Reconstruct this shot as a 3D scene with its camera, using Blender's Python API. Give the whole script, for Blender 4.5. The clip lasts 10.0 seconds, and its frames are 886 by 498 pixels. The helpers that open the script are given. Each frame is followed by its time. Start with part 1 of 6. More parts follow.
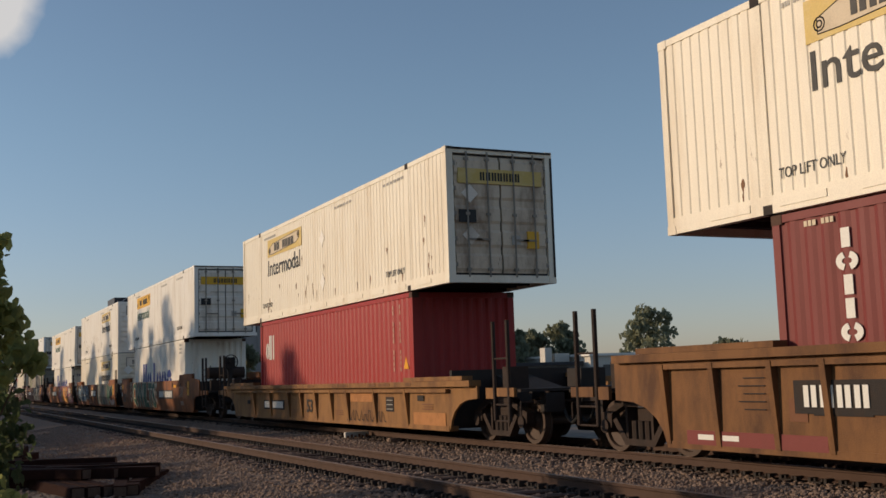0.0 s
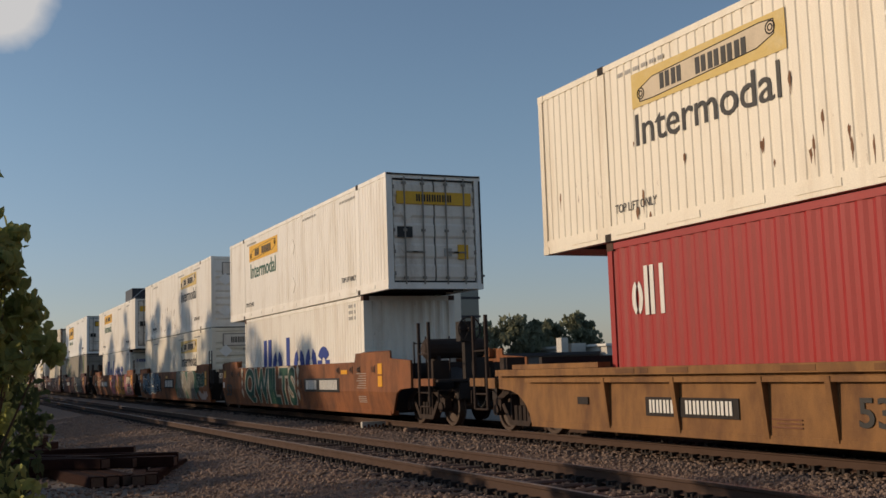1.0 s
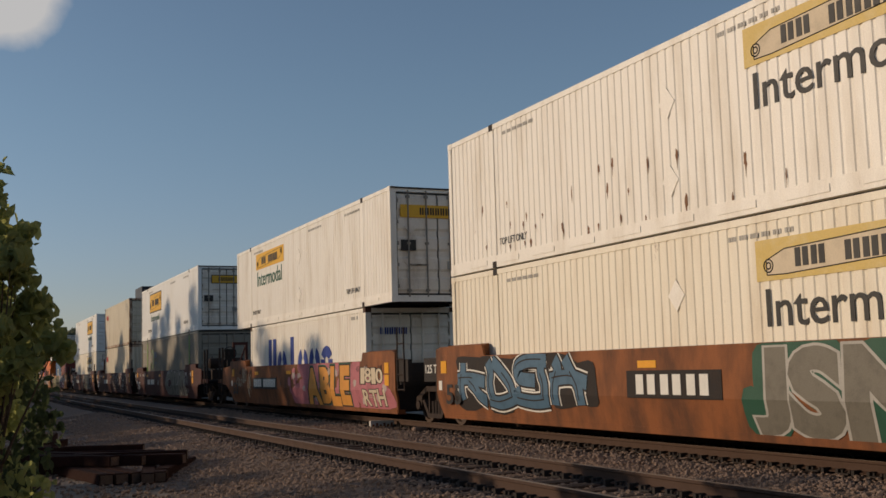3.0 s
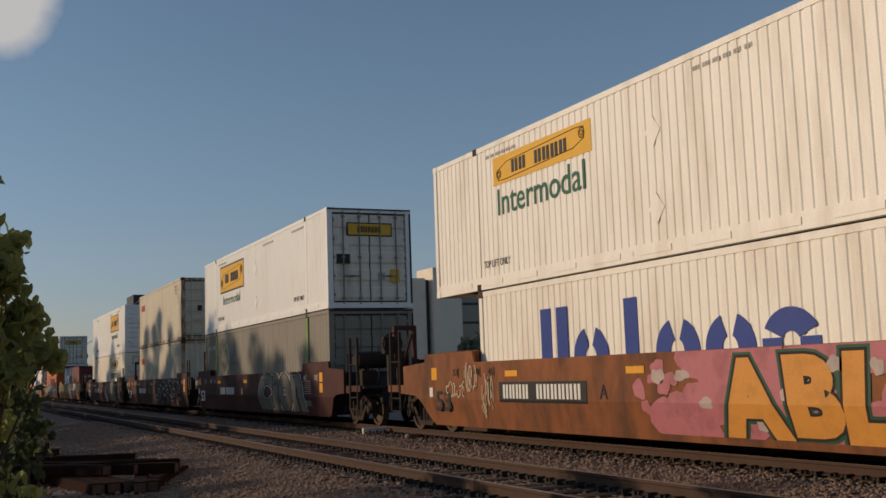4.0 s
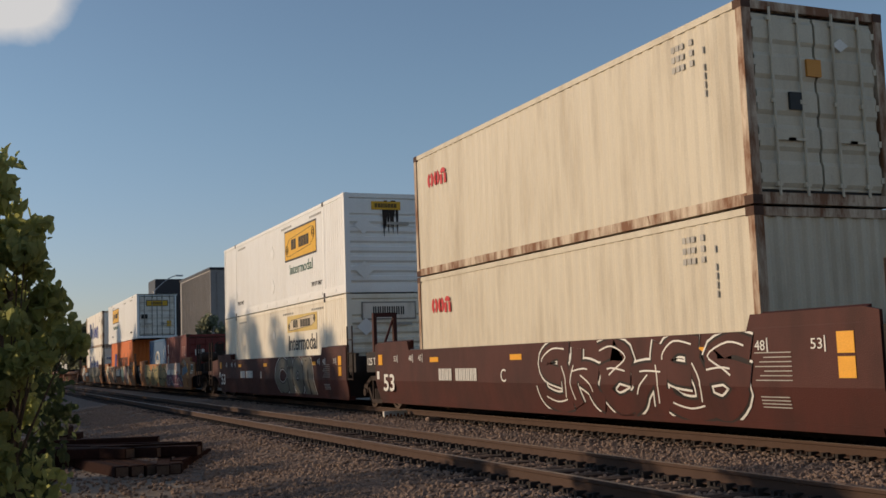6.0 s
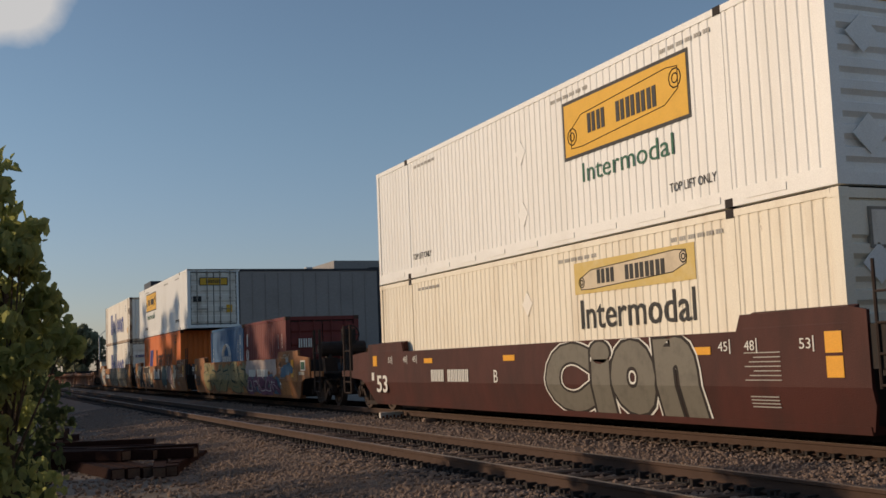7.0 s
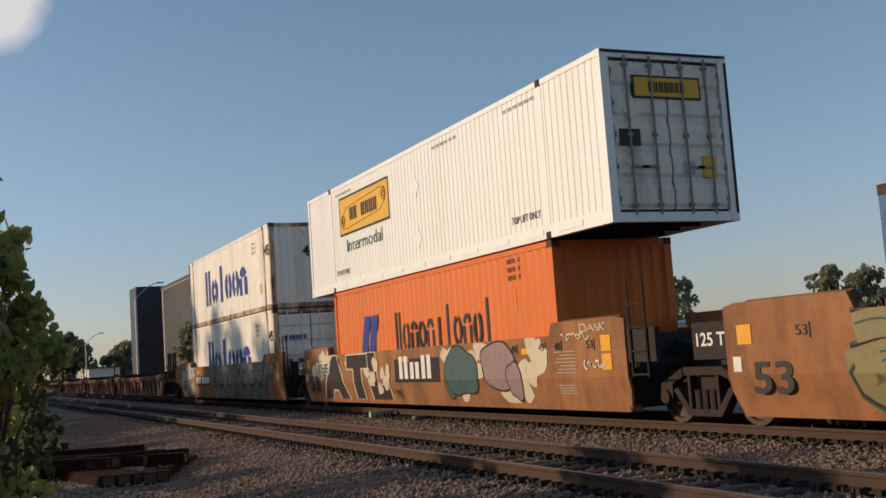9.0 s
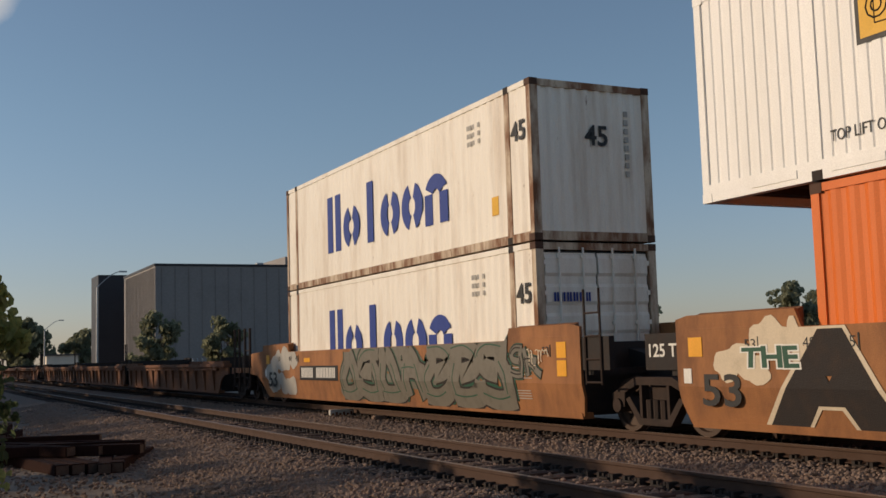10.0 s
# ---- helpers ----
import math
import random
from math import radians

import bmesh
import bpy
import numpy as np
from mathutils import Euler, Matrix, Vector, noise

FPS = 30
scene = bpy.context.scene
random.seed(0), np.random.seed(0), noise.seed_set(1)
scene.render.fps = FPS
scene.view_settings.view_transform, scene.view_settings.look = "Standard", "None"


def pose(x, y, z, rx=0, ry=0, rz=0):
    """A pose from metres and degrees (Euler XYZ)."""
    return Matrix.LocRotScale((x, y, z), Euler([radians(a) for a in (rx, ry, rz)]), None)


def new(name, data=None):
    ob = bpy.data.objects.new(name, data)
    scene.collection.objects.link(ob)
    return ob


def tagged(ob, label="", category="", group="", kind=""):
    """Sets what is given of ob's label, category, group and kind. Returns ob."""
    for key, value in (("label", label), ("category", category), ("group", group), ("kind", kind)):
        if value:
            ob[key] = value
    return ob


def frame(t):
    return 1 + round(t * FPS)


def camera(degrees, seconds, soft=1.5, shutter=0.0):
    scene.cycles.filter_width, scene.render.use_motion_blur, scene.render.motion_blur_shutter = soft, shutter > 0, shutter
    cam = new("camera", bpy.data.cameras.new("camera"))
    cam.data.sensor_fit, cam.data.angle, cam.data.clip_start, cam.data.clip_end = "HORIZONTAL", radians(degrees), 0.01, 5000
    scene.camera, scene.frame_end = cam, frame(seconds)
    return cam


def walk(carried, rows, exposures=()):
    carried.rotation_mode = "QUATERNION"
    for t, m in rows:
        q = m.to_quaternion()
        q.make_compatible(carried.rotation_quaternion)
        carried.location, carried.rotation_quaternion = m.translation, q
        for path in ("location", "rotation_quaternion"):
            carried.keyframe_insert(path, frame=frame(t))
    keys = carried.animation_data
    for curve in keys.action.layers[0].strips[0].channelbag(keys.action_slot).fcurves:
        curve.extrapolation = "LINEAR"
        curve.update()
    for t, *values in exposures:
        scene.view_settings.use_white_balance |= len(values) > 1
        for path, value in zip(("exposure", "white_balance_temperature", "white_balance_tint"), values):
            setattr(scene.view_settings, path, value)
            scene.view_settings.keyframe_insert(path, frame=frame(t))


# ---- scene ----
cam = camera(44.86, 10.0, soft=1.55)
EYE = (0.0, 0.0, 1.30)
AIM = [(0, -25.74, 6.78, -1.84), (0.5, -25.38, 6.61, -2.34), (1, -24.86, 6.28, -1.89), (1.5, -24.60, 6.14, -1.25),
       (2, -24.50, 6.29, -1.60), (2.5, -24.21, 6.14, -1.47), (4, -24.81, 6.60, -1.97), (4.5, -24.50, 6.43, -2.00),
       (5, -24.03, 6.02, -2.33), (5.5, -23.70, 5.74, -2.07), (7, -23.94, 5.80, -2.29), (7.5, -24.02, 5.76, -2.65),
       (8, -23.95, 5.70, -3.26), (8.5, -24.22, 5.80, -4.20), (9, -24.72, 5.61, -3.98), (9.5, -25.69, 5.71, -2.03),
       (10, -26.50, 5.59, -1.77)]
# a hand-held camera that stands on the spot and sways
walk(cam, [(t, pose(*EYE, 90 + p, 0, y) @ pose(0, 0, 0, 0, 0, r)) for t, y, p, r in AIM], exposures=[(t, e, 6750, 12) for t, e in ((0, 0.0), (0.5, -0.02), (1, -0.1), (1.5, 0.0), (2, -0.27), (2.5, -0.3), (4, -0.34), (4.5, -0.12), (5, -0.03), (5.5, 0.04), (7, -0.12), (7.5, -0.16), (8, 0.2), (8.5, 0.27), (9, 0.12), (9.5, -0.12), (10, -0.12))])

# ---- light ----
SUN_AZ, SUN_EL = 61.0, 14.0     # degrees from the track's direction towards the left, and above the horizon
to_sun = Vector((-math.sin(radians(SUN_AZ)) * math.cos(radians(SUN_EL)), math.cos(radians(SUN_AZ)) * math.cos(radians(SUN_EL)), math.sin(radians(SUN_EL))))
world = bpy.data.worlds.new("sky")
scene.world = world
world.use_nodes = True
wn, wl = world.node_tree.nodes, world.node_tree.links
sky = wn.new("ShaderNodeTexSky")
sky.sky_type, sky.sun_disc = "NISHITA", False
sky.sun_elevation, sky.sun_rotation = radians(SUN_EL), radians(-SUN_AZ)
sky.air_density, sky.dust_density, sky.ozone_density = 1.0, 0.45, 3.0
wn["Background"].inputs["Strength"].default_value = 0.118
# one small white cloud, low in the sky
geo = wn.new("ShaderNodeTexCoord")
cdir = Vector((math.sin(radians(0.6)) * math.cos(radians(20)), math.cos(radians(0.6)) * math.cos(radians(20)), math.sin(radians(20))))
dist = wn.new("ShaderNodeVectorMath"); dist.operation = "DISTANCE"; dist.inputs[1].default_value = cdir
cn = wn.new("ShaderNodeTexNoise"); cn.inputs["Scale"].default_value = 14; cn.inputs["Detail"].default_value = 5
cm = wn.new("ShaderNodeMath"); cm.operation = "MULTIPLY_ADD"; cm.inputs[1].default_value = -0.045
cr = wn.new("ShaderNodeMapRange"); cr.inputs["From Min"].default_value = 0.054; cr.inputs["From Max"].default_value = 0.036
cx = wn.new("ShaderNodeMix"); cx.data_type = "RGBA"; cx.inputs["B"].default_value = (5.2, 5.3, 5.4, 1)
wl.new(geo.outputs["Generated"], dist.inputs[0]); wl.new(geo.outputs["Generated"], cn.inputs["Vector"])
wl.new(cn.outputs["Fac"], cm.inputs[0]); wl.new(dist.outputs["Value"], cm.inputs[2]); wl.new(cm.outputs[0], cr.inputs["Value"])
haze = wn.new("ShaderNodeHueSaturation")      # hazy summer air takes some colour out of the sky
haze.inputs["Saturation"].default_value = 0.86
tone = wn.new("ShaderNodeMix"); tone.data_type = "RGBA"; tone.blend_type = "MULTIPLY"; tone.inputs["Factor"].default_value = 1.0; tone.inputs["B"].default_value = (0.93, 1.0, 1.02, 1)
# dust low over the horizon turns the air from blue to a greyish lavender
sep, low, air = wn.new("ShaderNodeSeparateXYZ"), wn.new("ShaderNodeMapRange"), wn.new("ShaderNodeMix")
low.inputs["From Min"].default_value, low.inputs["From Max"].default_value = 0.0, 0.26
low.interpolation_type = "SMOOTHSTEP"
air.data_type = "RGBA"; air.inputs["A"].default_value = (0.93, 0.88, 1.00, 1); air.inputs["B"].default_value = (0.93, 1.0, 1.02, 1)
wl.new(geo.outputs["Generated"], sep.inputs[0]); wl.new(sep.outputs["Z"], low.inputs["Value"]); wl.new(low.outputs[0], air.inputs["Factor"]); wl.new(air.outputs["Result"], tone.inputs["B"])
wl.new(sky.outputs["Color"], haze.inputs["Color"]); wl.new(haze.outputs["Color"], tone.inputs["A"])
wl.new(cr.outputs[0], cx.inputs["Factor"]); wl.new(tone.outputs["Result"], cx.inputs["A"]); wl.new(cx.outputs["Result"], wn["Background"].inputs["Color"])
sun = new("sun", bpy.data.lights.new("sun", "SUN"))
sun.data.energy, sun.data.angle, sun.data.color = 3.1, radians(1.0), (1.0, 0.78, 0.55)
sun.matrix_world = to_sun.to_track_quat("Z", "Y").to_matrix().to_4x4()


# ---- materials ----
def mat(name, col, rough=0.6, metal=0.0, stain=None, amount=0.35, scale=3.0, grain=60.0, bump=0.15, streak=1.0, per=0.0, spec=0.28, rust=0.0, spread=(0.48, 0.75)):
    """Paint or surface with grain, larger stains (stretched upright by streak) and fine relief."""
    m = bpy.data.materials.new(name)
    m.use_nodes = True
    n, l = m.node_tree.nodes, m.node_tree.links
    b = n["Principled BSDF"]
    b.inputs["Metallic"].default_value = metal
    b.inputs["Specular IOR Level"].default_value = spec
    tc, mp = n.new("ShaderNodeTexCoord"), n.new("ShaderNodeMapping")
    mp.inputs["Scale"].default_value = (1, 1, 1 / streak)
    big, fine = n.new("ShaderNodeTexNoise"), n.new("ShaderNodeTexNoise")
    big.inputs["Scale"].default_value, big.inputs["Detail"].default_value, big.inputs["Roughness"].default_value = scale, 6, 0.65
    fine.inputs["Scale"].default_value, fine.inputs["Detail"].default_value = grain, 3
    l.new(tc.outputs["Object"], mp.inputs["Vector"]); l.new(mp.outputs["Vector"], big.inputs["Vector"]); l.new(tc.outputs["Object"], fine.inputs["Vector"])
    ramp = n.new("ShaderNodeMapRange")
    ramp.inputs["From Min"].default_value, ramp.inputs["From Max"].default_value, ramp.inputs["To Max"].default_value = *spread, amount
    l.new(big.outputs["Fac"], ramp.inputs["Value"])
    mx = n.new("ShaderNodeMix"); mx.data_type = "RGBA"
    mx.inputs["A"].default_value = (*col, 1)
    mx.inputs["B"].default_value = (*(stain or [c * 0.45 for c in col]), 1)
    l.new(ramp.outputs[0], mx.inputs["Factor"])
    base_out = mx.outputs["Result"]
    if rust:        # rusty spots and runs with a shape of their own
        rm, rn, rr2, rx = n.new("ShaderNodeMapping"), n.new("ShaderNodeTexNoise"), n.new("ShaderNodeMapRange"), n.new("ShaderNodeMix")
        rm.inputs["Scale"].default_value = (1, 1, 0.3)
        rn.inputs["Scale"].default_value, rn.inputs["Detail"].default_value, rn.inputs["Roughness"].default_value = 4.5, 7, 0.72
        rr2.inputs["From Min"].default_value, rr2.inputs["From Max"].default_value = 0.72 - 0.13 * rust, 0.80 - 0.12 * rust
        rx.data_type = "RGBA"; rx.inputs["B"].default_value = (0.17, 0.075, 0.035, 1)
        l.new(tc.outputs["Object"], rm.inputs["Vector"]); l.new(rm.outputs["Vector"], rn.inputs["Vector"]); l.new(rn.outputs["Fac"], rr2.inputs["Value"])
        l.new(rr2.outputs[0], rx.inputs["Factor"]); l.new(base_out, rx.inputs["A"]); base_out = rx.outputs["Result"]
    hv = n.new("ShaderNodeHueSaturation")
    val = n.new("ShaderNodeMapRange"); val.inputs["To Min"].default_value, val.inputs["To Max"].default_value = 0.82, 1.16
    l.new(fine.outputs["Fac"], val.inputs["Value"])
    if per:
        oi, add = n.new("ShaderNodeObjectInfo"), n.new("ShaderNodeMath")
        add.operation = "MULTIPLY_ADD"; add.inputs[1].default_value = per
        gi, ga = n.new("ShaderNodeNewGeometry"), n.new("ShaderNodeMath")
        ga.operation = "ADD"; l.new(oi.outputs["Random"], ga.inputs[0]); l.new(gi.outputs["Random Per Island"], ga.inputs[1])
        l.new(ga.outputs[0], add.inputs[0]); l.new(val.outputs[0], add.inputs[2])
        sub = n.new("ShaderNodeMath"); sub.operation = "SUBTRACT"; sub.inputs[1].default_value = per
        l.new(add.outputs[0], sub.inputs[0]); l.new(sub.outputs[0], hv.inputs["Value"])
    else:
        l.new(val.outputs[0], hv.inputs["Value"])
    l.new(base_out, hv.inputs["Color"]); l.new(hv.outputs["Color"], b.inputs["Base Color"])
    rr = n.new("ShaderNodeMapRange"); rr.inputs["To Min"].default_value, rr.inputs["To Max"].default_value = max(rough - 0.12, 0.05), min(rough + 0.15, 1)
    l.new(big.outputs["Fac"], rr.inputs["Value"]); l.new(rr.outputs[0], b.inputs["Roughness"])
    bp = n.new("ShaderNodeBump"); bp.inputs["Strength"].default_value, bp.inputs["Distance"].default_value = bump, 0.02
    l.new(fine.outputs["Fac"], bp.inputs["Height"]); l.new(bp.outputs["Normal"], b.inputs["Normal"])
    return m


def leaf_mat(*args, **kw):
    """A leaf that lets part of the light through."""
    m = mat(*args, **kw)
    n, l = m.node_tree.nodes, m.node_tree.links
    b, out = n["Principled BSDF"], n["Material Output"]
    tr, mix = n.new("ShaderNodeBsdfTranslucent"), n.new("ShaderNodeMixShader")
    mix.inputs["Fac"].default_value = 0.65
    l.new(b.inputs["Base Color"].links[0].from_socket, tr.inputs["Color"])
    l.new(b.outputs["BSDF"], mix.inputs[1]); l.new(tr.outputs["BSDF"], mix.inputs[2]); l.new(mix.outputs["Shader"], out.inputs["Surface"])
    return m


M_DIM = mat("faded_blue_grey_lettering_paint", (0.24, 0.26, 0.30), 0.5, amount=0.4)
M_WHITE = mat("white_container_paint", (0.85, 0.81, 0.73), 0.45, stain=(0.55, 0.47, 0.36), amount=0.6, scale=1.6, streak=5, rust=0.35)
M_WHITE2 = mat("clean_white_container_paint", (0.84, 0.83, 0.79), 0.42, stain=(0.6, 0.57, 0.5), amount=0.3, scale=1.2, streak=6)
M_CREAM = mat("dirty_cream_container_paint", (0.82, 0.755, 0.62), 0.5, stain=(0.52, 0.40, 0.26), amount=0.5, scale=1.8, streak=6, rust=0.5)
M_OCEANW = mat("rusty_white_container_paint", (0.83, 0.785, 0.69), 0.5, stain=(0.38, 0.24, 0.13), amount=0.45, scale=1.5, streak=6, rust=0.45)
M_RUSTW = mat("rust_streaked_white_steel", (0.56, 0.46, 0.34), 0.6, stain=(0.19, 0.085, 0.04), amount=1.0, scale=3.0, spread=(0.40, 0.60), streak=4, rust=1.0)
M_BEIGE = mat("greyish_beige_container_paint", (0.58, 0.52, 0.40), 0.5, stain=(0.33, 0.27, 0.19), amount=0.6, scale=1.5, streak=5, rust=0.3)
M_GREY = mat("grey_container_paint", (0.25, 0.225, 0.18), 0.5, stain=(0.17, 0.15, 0.115), amount=0.5, scale=1.5, streak=5)
M_RED = mat("red_container_paint", (0.32, 0.024, 0.022), 0.5, stain=(0.27, 0.045, 0.04), amount=0.6, scale=1.4, streak=5)
M_BROWNRED = mat("brown_red_container_paint", (0.18, 0.034, 0.03), 0.55, stain=(0.14, 0.04, 0.03), amount=0.6, scale=1.6, streak=4)
M_MAROON = mat("maroon_container_paint", (0.16, 0.03, 0.025), 0.55, stain=(0.12, 0.03, 0.025), amount=0.6, scale=1.6, streak=4)
M_ORANGE = mat("orange_container_paint", (0.68, 0.15, 0.02), 0.5, stain=(0.45, 0.11, 0.03), amount=0.5, scale=1.4, streak=5)
M_BLUE = mat("blue_container_paint", (0.022, 0.10, 0.22), 0.5, stain=(0.05, 0.10, 0.17), amount=0.5, scale=1.6, streak=4)
M_TTX = mat("weathered_orange_brown_steel_paint", (0.255, 0.088, 0.029), 0.7, stain=(0.08, 0.036, 0.02), amount=0.8, scale=1.7, spread=(0.40, 0.64), streak=2.6, bump=0.3, rust=0.5)
M_YEL = mat("weathered_yellow_steel_paint", (0.185, 0.084, 0.030), 0.72, stain=(0.075, 0.036, 0.02), spread=(0.42, 0.66), amount=0.85, scale=2.0, streak=2.5, bump=0.3, rust=0.7)
M_UCRY = mat("brown_maroon_steel_paint", (0.068, 0.0160, 0.0110), 0.65, stain=(0.034, 0.014, 0.011), spread=(0.42, 0.66), amount=0.7, scale=1.2, streak=2.5, bump=0.25)
M_TAN = mat("sun_bleached_tan_steel_paint", (0.33, 0.14, 0.052), 0.7, stain=(0.16, 0.072, 0.035), amount=0.8, scale=1.7, spread=(0.40, 0.64), streak=2.2, bump=0.3, rust=0.45)
M_OLDBROWN = mat("old_rusty_brown_steel_paint", (0.17, 0.07, 0.034), 0.7, stain=(0.10, 0.05, 0.03), amount=0.8, scale=1.4, streak=3, bump=0.3)
M_DARK = mat("dark_grimy_steel", (0.026, 0.021, 0.019), 0.75, stain=(0.055, 0.035, 0.025), amount=0.7, scale=4, bump=0.4)
M_TRUCK = mat("rusty_truck_casting", (0.040, 0.025, 0.019), 0.8, stain=(0.024, 0.02, 0.017), amount=0.8, scale=5, bump=0.5)
M_TREAD = mat("worn_wheel_steel", (0.07, 0.046, 0.034), 0.6, 0.2, stain=(0.1, 0.06, 0.04), amount=0.5, scale=5)
M_RAILSIDE = mat("rusty_rail_steel", (0.068, 0.037, 0.025), 0.75, stain=(0.055, 0.032, 0.022), amount=0.8, scale=2.5, bump=0.3)
M_RAILTOP = mat("worn_rail_head", (0.24, 0.185, 0.15), 0.5, 0.5, stain=(0.25, 0.16, 0.11), amount=0.5, scale=3)
M_TIE = mat("dark_creosoted_timber", (0.042, 0.024, 0.018), 0.85, stain=(0.075, 0.05, 0.04), amount=0.7, scale=5, grain=40, bump=0.6, per=0.12)
M_OLDTIE = mat("old_brown_timber", (0.028, 0.011, 0.008), 0.95, stain=(0.042, 0.018, 0.013), amount=0.7, scale=4, grain=30, bump=0.7, per=0.05, spec=0.1)
M_CUT = mat("sawn_timber_end", (0.12, 0.078, 0.056), 0.9, stain=(0.06, 0.03, 0.02), amount=0.8, scale=12, grain=70, bump=0.5)
M_STONE = mat("ballast_stone", (0.255, 0.18, 0.137), 0.9, stain=(0.15, 0.10, 0.072), amount=0.6, scale=30, grain=120, bump=0.5, per=0.22)
M_BED = mat("ballast_bed", (0.165, 0.118, 0.091), 0.95, stain=(0.115, 0.08, 0.06), amount=0.9, scale=9, grain=24, bump=1.0)
M_DIRT = mat("trodden_gravel_ground", (0.23, 0.185, 0.145), 0.95, stain=(0.10, 0.075, 0.055), amount=0.8, scale=1.6, grain=30, bump=0.8)
M_YELLOW = mat("yellow_sign_paint", (0.72, 0.40, 0.035), 0.5, stain=(0.5, 0.28, 0.05), amount=0.3, scale=4)
M_BLACK = mat("black_sign_paint", (0.022, 0.022, 0.022), 0.5)
M_GREEN = mat("green_sign_paint", (0.015, 0.11, 0.065), 0.5, amount=0.2)
M_NAVY = mat("dark_blue_lettering_paint", (0.018, 0.045, 0.24), 0.5, amount=0.2)
M_SIGNW = mat("white_lettering_paint", (0.72, 0.70, 0.64), 0.5, amount=0.2)
M_SIGNR = mat("red_lettering_paint", (0.55, 0.04, 0.04), 0.5, amount=0.2)
M_LIME = mat("lime_green_stripe_paint", (0.17, 0.38, 0.04), 0.5, amount=0.2)
M_GFADE = mat("faded_grey_lettering_paint", (0.40, 0.38, 0.34), 0.5, amount=0.4)
M_REFL = mat("yellow_reflector_sheet", (0.78, 0.36, 0.03), 0.4, amount=0.2)
M_PSILVER = mat("silver_grey_spray_paint", (0.16, 0.145, 0.115), 0.5, amount=0.5, scale=4)
M_POLIVE = mat("olive_spray_paint", (0.22, 0.185, 0.085), 0.55, amount=0.5, scale=3)
M_PTEAL = mat("dark_green_spray_paint", (0.022, 0.085, 0.052), 0.55, amount=0.4)
M_PBLUE = mat("blue_grey_spray_paint", (0.07, 0.14, 0.21), 0.55, amount=0.5, scale=4)
M_PPINK = mat("pink_spray_paint", (0.45, 0.15, 0.17), 0.55, amount=0.6, scale=3)
M_PVIOLET = mat("violet_spray_paint", (0.16, 0.06, 0.11), 0.55, amount=0.6, scale=3)
M_PPALE = mat("pale_pink_spray_paint", (0.45, 0.36, 0.32), 0.55, amount=0.5, scale=3)
M_PPATCH = mat("ochre_repair_paint", (0.40, 0.17, 0.055), 0.65, amount=0.7, scale=3, rust=0.4)
M_PALEYEL = mat("faded_yellow_sign_paint", (0.60, 0.43, 0.13), 0.5, stain=(0.66, 0.56, 0.34), amount=0.6, scale=3)
M_PSEA = mat("sea_green_spray_paint", (0.055, 0.105, 0.11), 0.55, amount=0.4, scale=3)
M_PLILAC = mat("greyish_pink_spray_paint", (0.28, 0.19, 0.185), 0.55, amount=0.4, scale=3)
M_PCREAM = mat("cream_spray_paint", (0.60, 0.50, 0.36), 0.55, amount=0.4, scale=3)
M_PORANGE = mat("orange_spray_paint", (0.62, 0.27, 0.05), 0.55, amount=0.4)
M_LEAF = leaf_mat("green_leaf", (0.34, 0.355, 0.125), 0.55, stain=(0.42, 0.42, 0.18), amount=0.8, scale=1.5, grain=30, per=0.25)
M_LEAFD = leaf_mat("dark_green_leaf", (0.085, 0.11, 0.05), 0.6, stain=(0.08, 0.105, 0.04), amount=0.8, scale=1.5, grain=30, per=0.25)
# far leaves: the haze of distance is put into this paler colour
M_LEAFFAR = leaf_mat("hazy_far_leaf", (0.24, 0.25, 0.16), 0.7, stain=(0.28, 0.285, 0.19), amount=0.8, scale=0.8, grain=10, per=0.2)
M_DOOR = mat("grimy_grey_white_door_paint", (0.76, 0.69, 0.59), 0.55, stain=(0.34, 0.26, 0.19), amount=0.65, scale=2.2, streak=3, rust=0.45)
M_DOORB = mat("soot_stained_cream_door_paint", (0.64, 0.53, 0.40), 0.6, stain=(0.20, 0.125, 0.08), amount=1.0, scale=1.8, streak=3, rust=0.7)
M_RUSTD = mat("dark_rusty_casting", (0.085, 0.045, 0.03), 0.8, amount=0.6, scale=8)
M_RUSTRUN = mat("bleeding_rust", (0.21, 0.11, 0.06), 0.8, amount=0.6, scale=8)
M_YELB = mat("faded_golden_yellow_steel_paint", (0.26, 0.125, 0.041), 0.72, stain=(0.12, 0.056, 0.027), spread=(0.42, 0.66), amount=0.85, scale=2.0, streak=2.5, bump=0.3, rust=0.7)
M_PALEG = mat("pale_green_sign_paint", (0.42, 0.50, 0.24), 0.5, amount=0.3)
M_BARSTEEL = mat("dull_galvanised_bar", (0.27, 0.24, 0.20), 0.65, 0.0, amount=0.5, scale=6)
M_BARK = mat("brown_bark", (0.09, 0.06, 0.04), 0.9, amount=0.6, scale=6, bump=0.8, streak=4)
M_METALCLAD = mat("dark_grey_metal_cladding", (0.27, 0.25, 0.235), 0.55, amount=0.25, scale=0.3, grain=4)
M_CHAR = mat("charcoal_metal_cladding", (0.035, 0.035, 0.042), 0.5, amount=0.25, scale=0.3, grain=4)
M_STUCCO = mat("pale_beige_stucco", (0.74, 0.66, 0.54), 0.85, amount=0.2, scale=0.5, grain=8)
M_STUCCOW = mat("whitewashed_wall", (0.55, 0.52, 0.46), 0.85, amount=0.3, scale=0.5, grain=8)
M_GALV = mat("galvanised_steel", (0.42, 0.43, 0.44), 0.45, 0.6, amount=0.3)
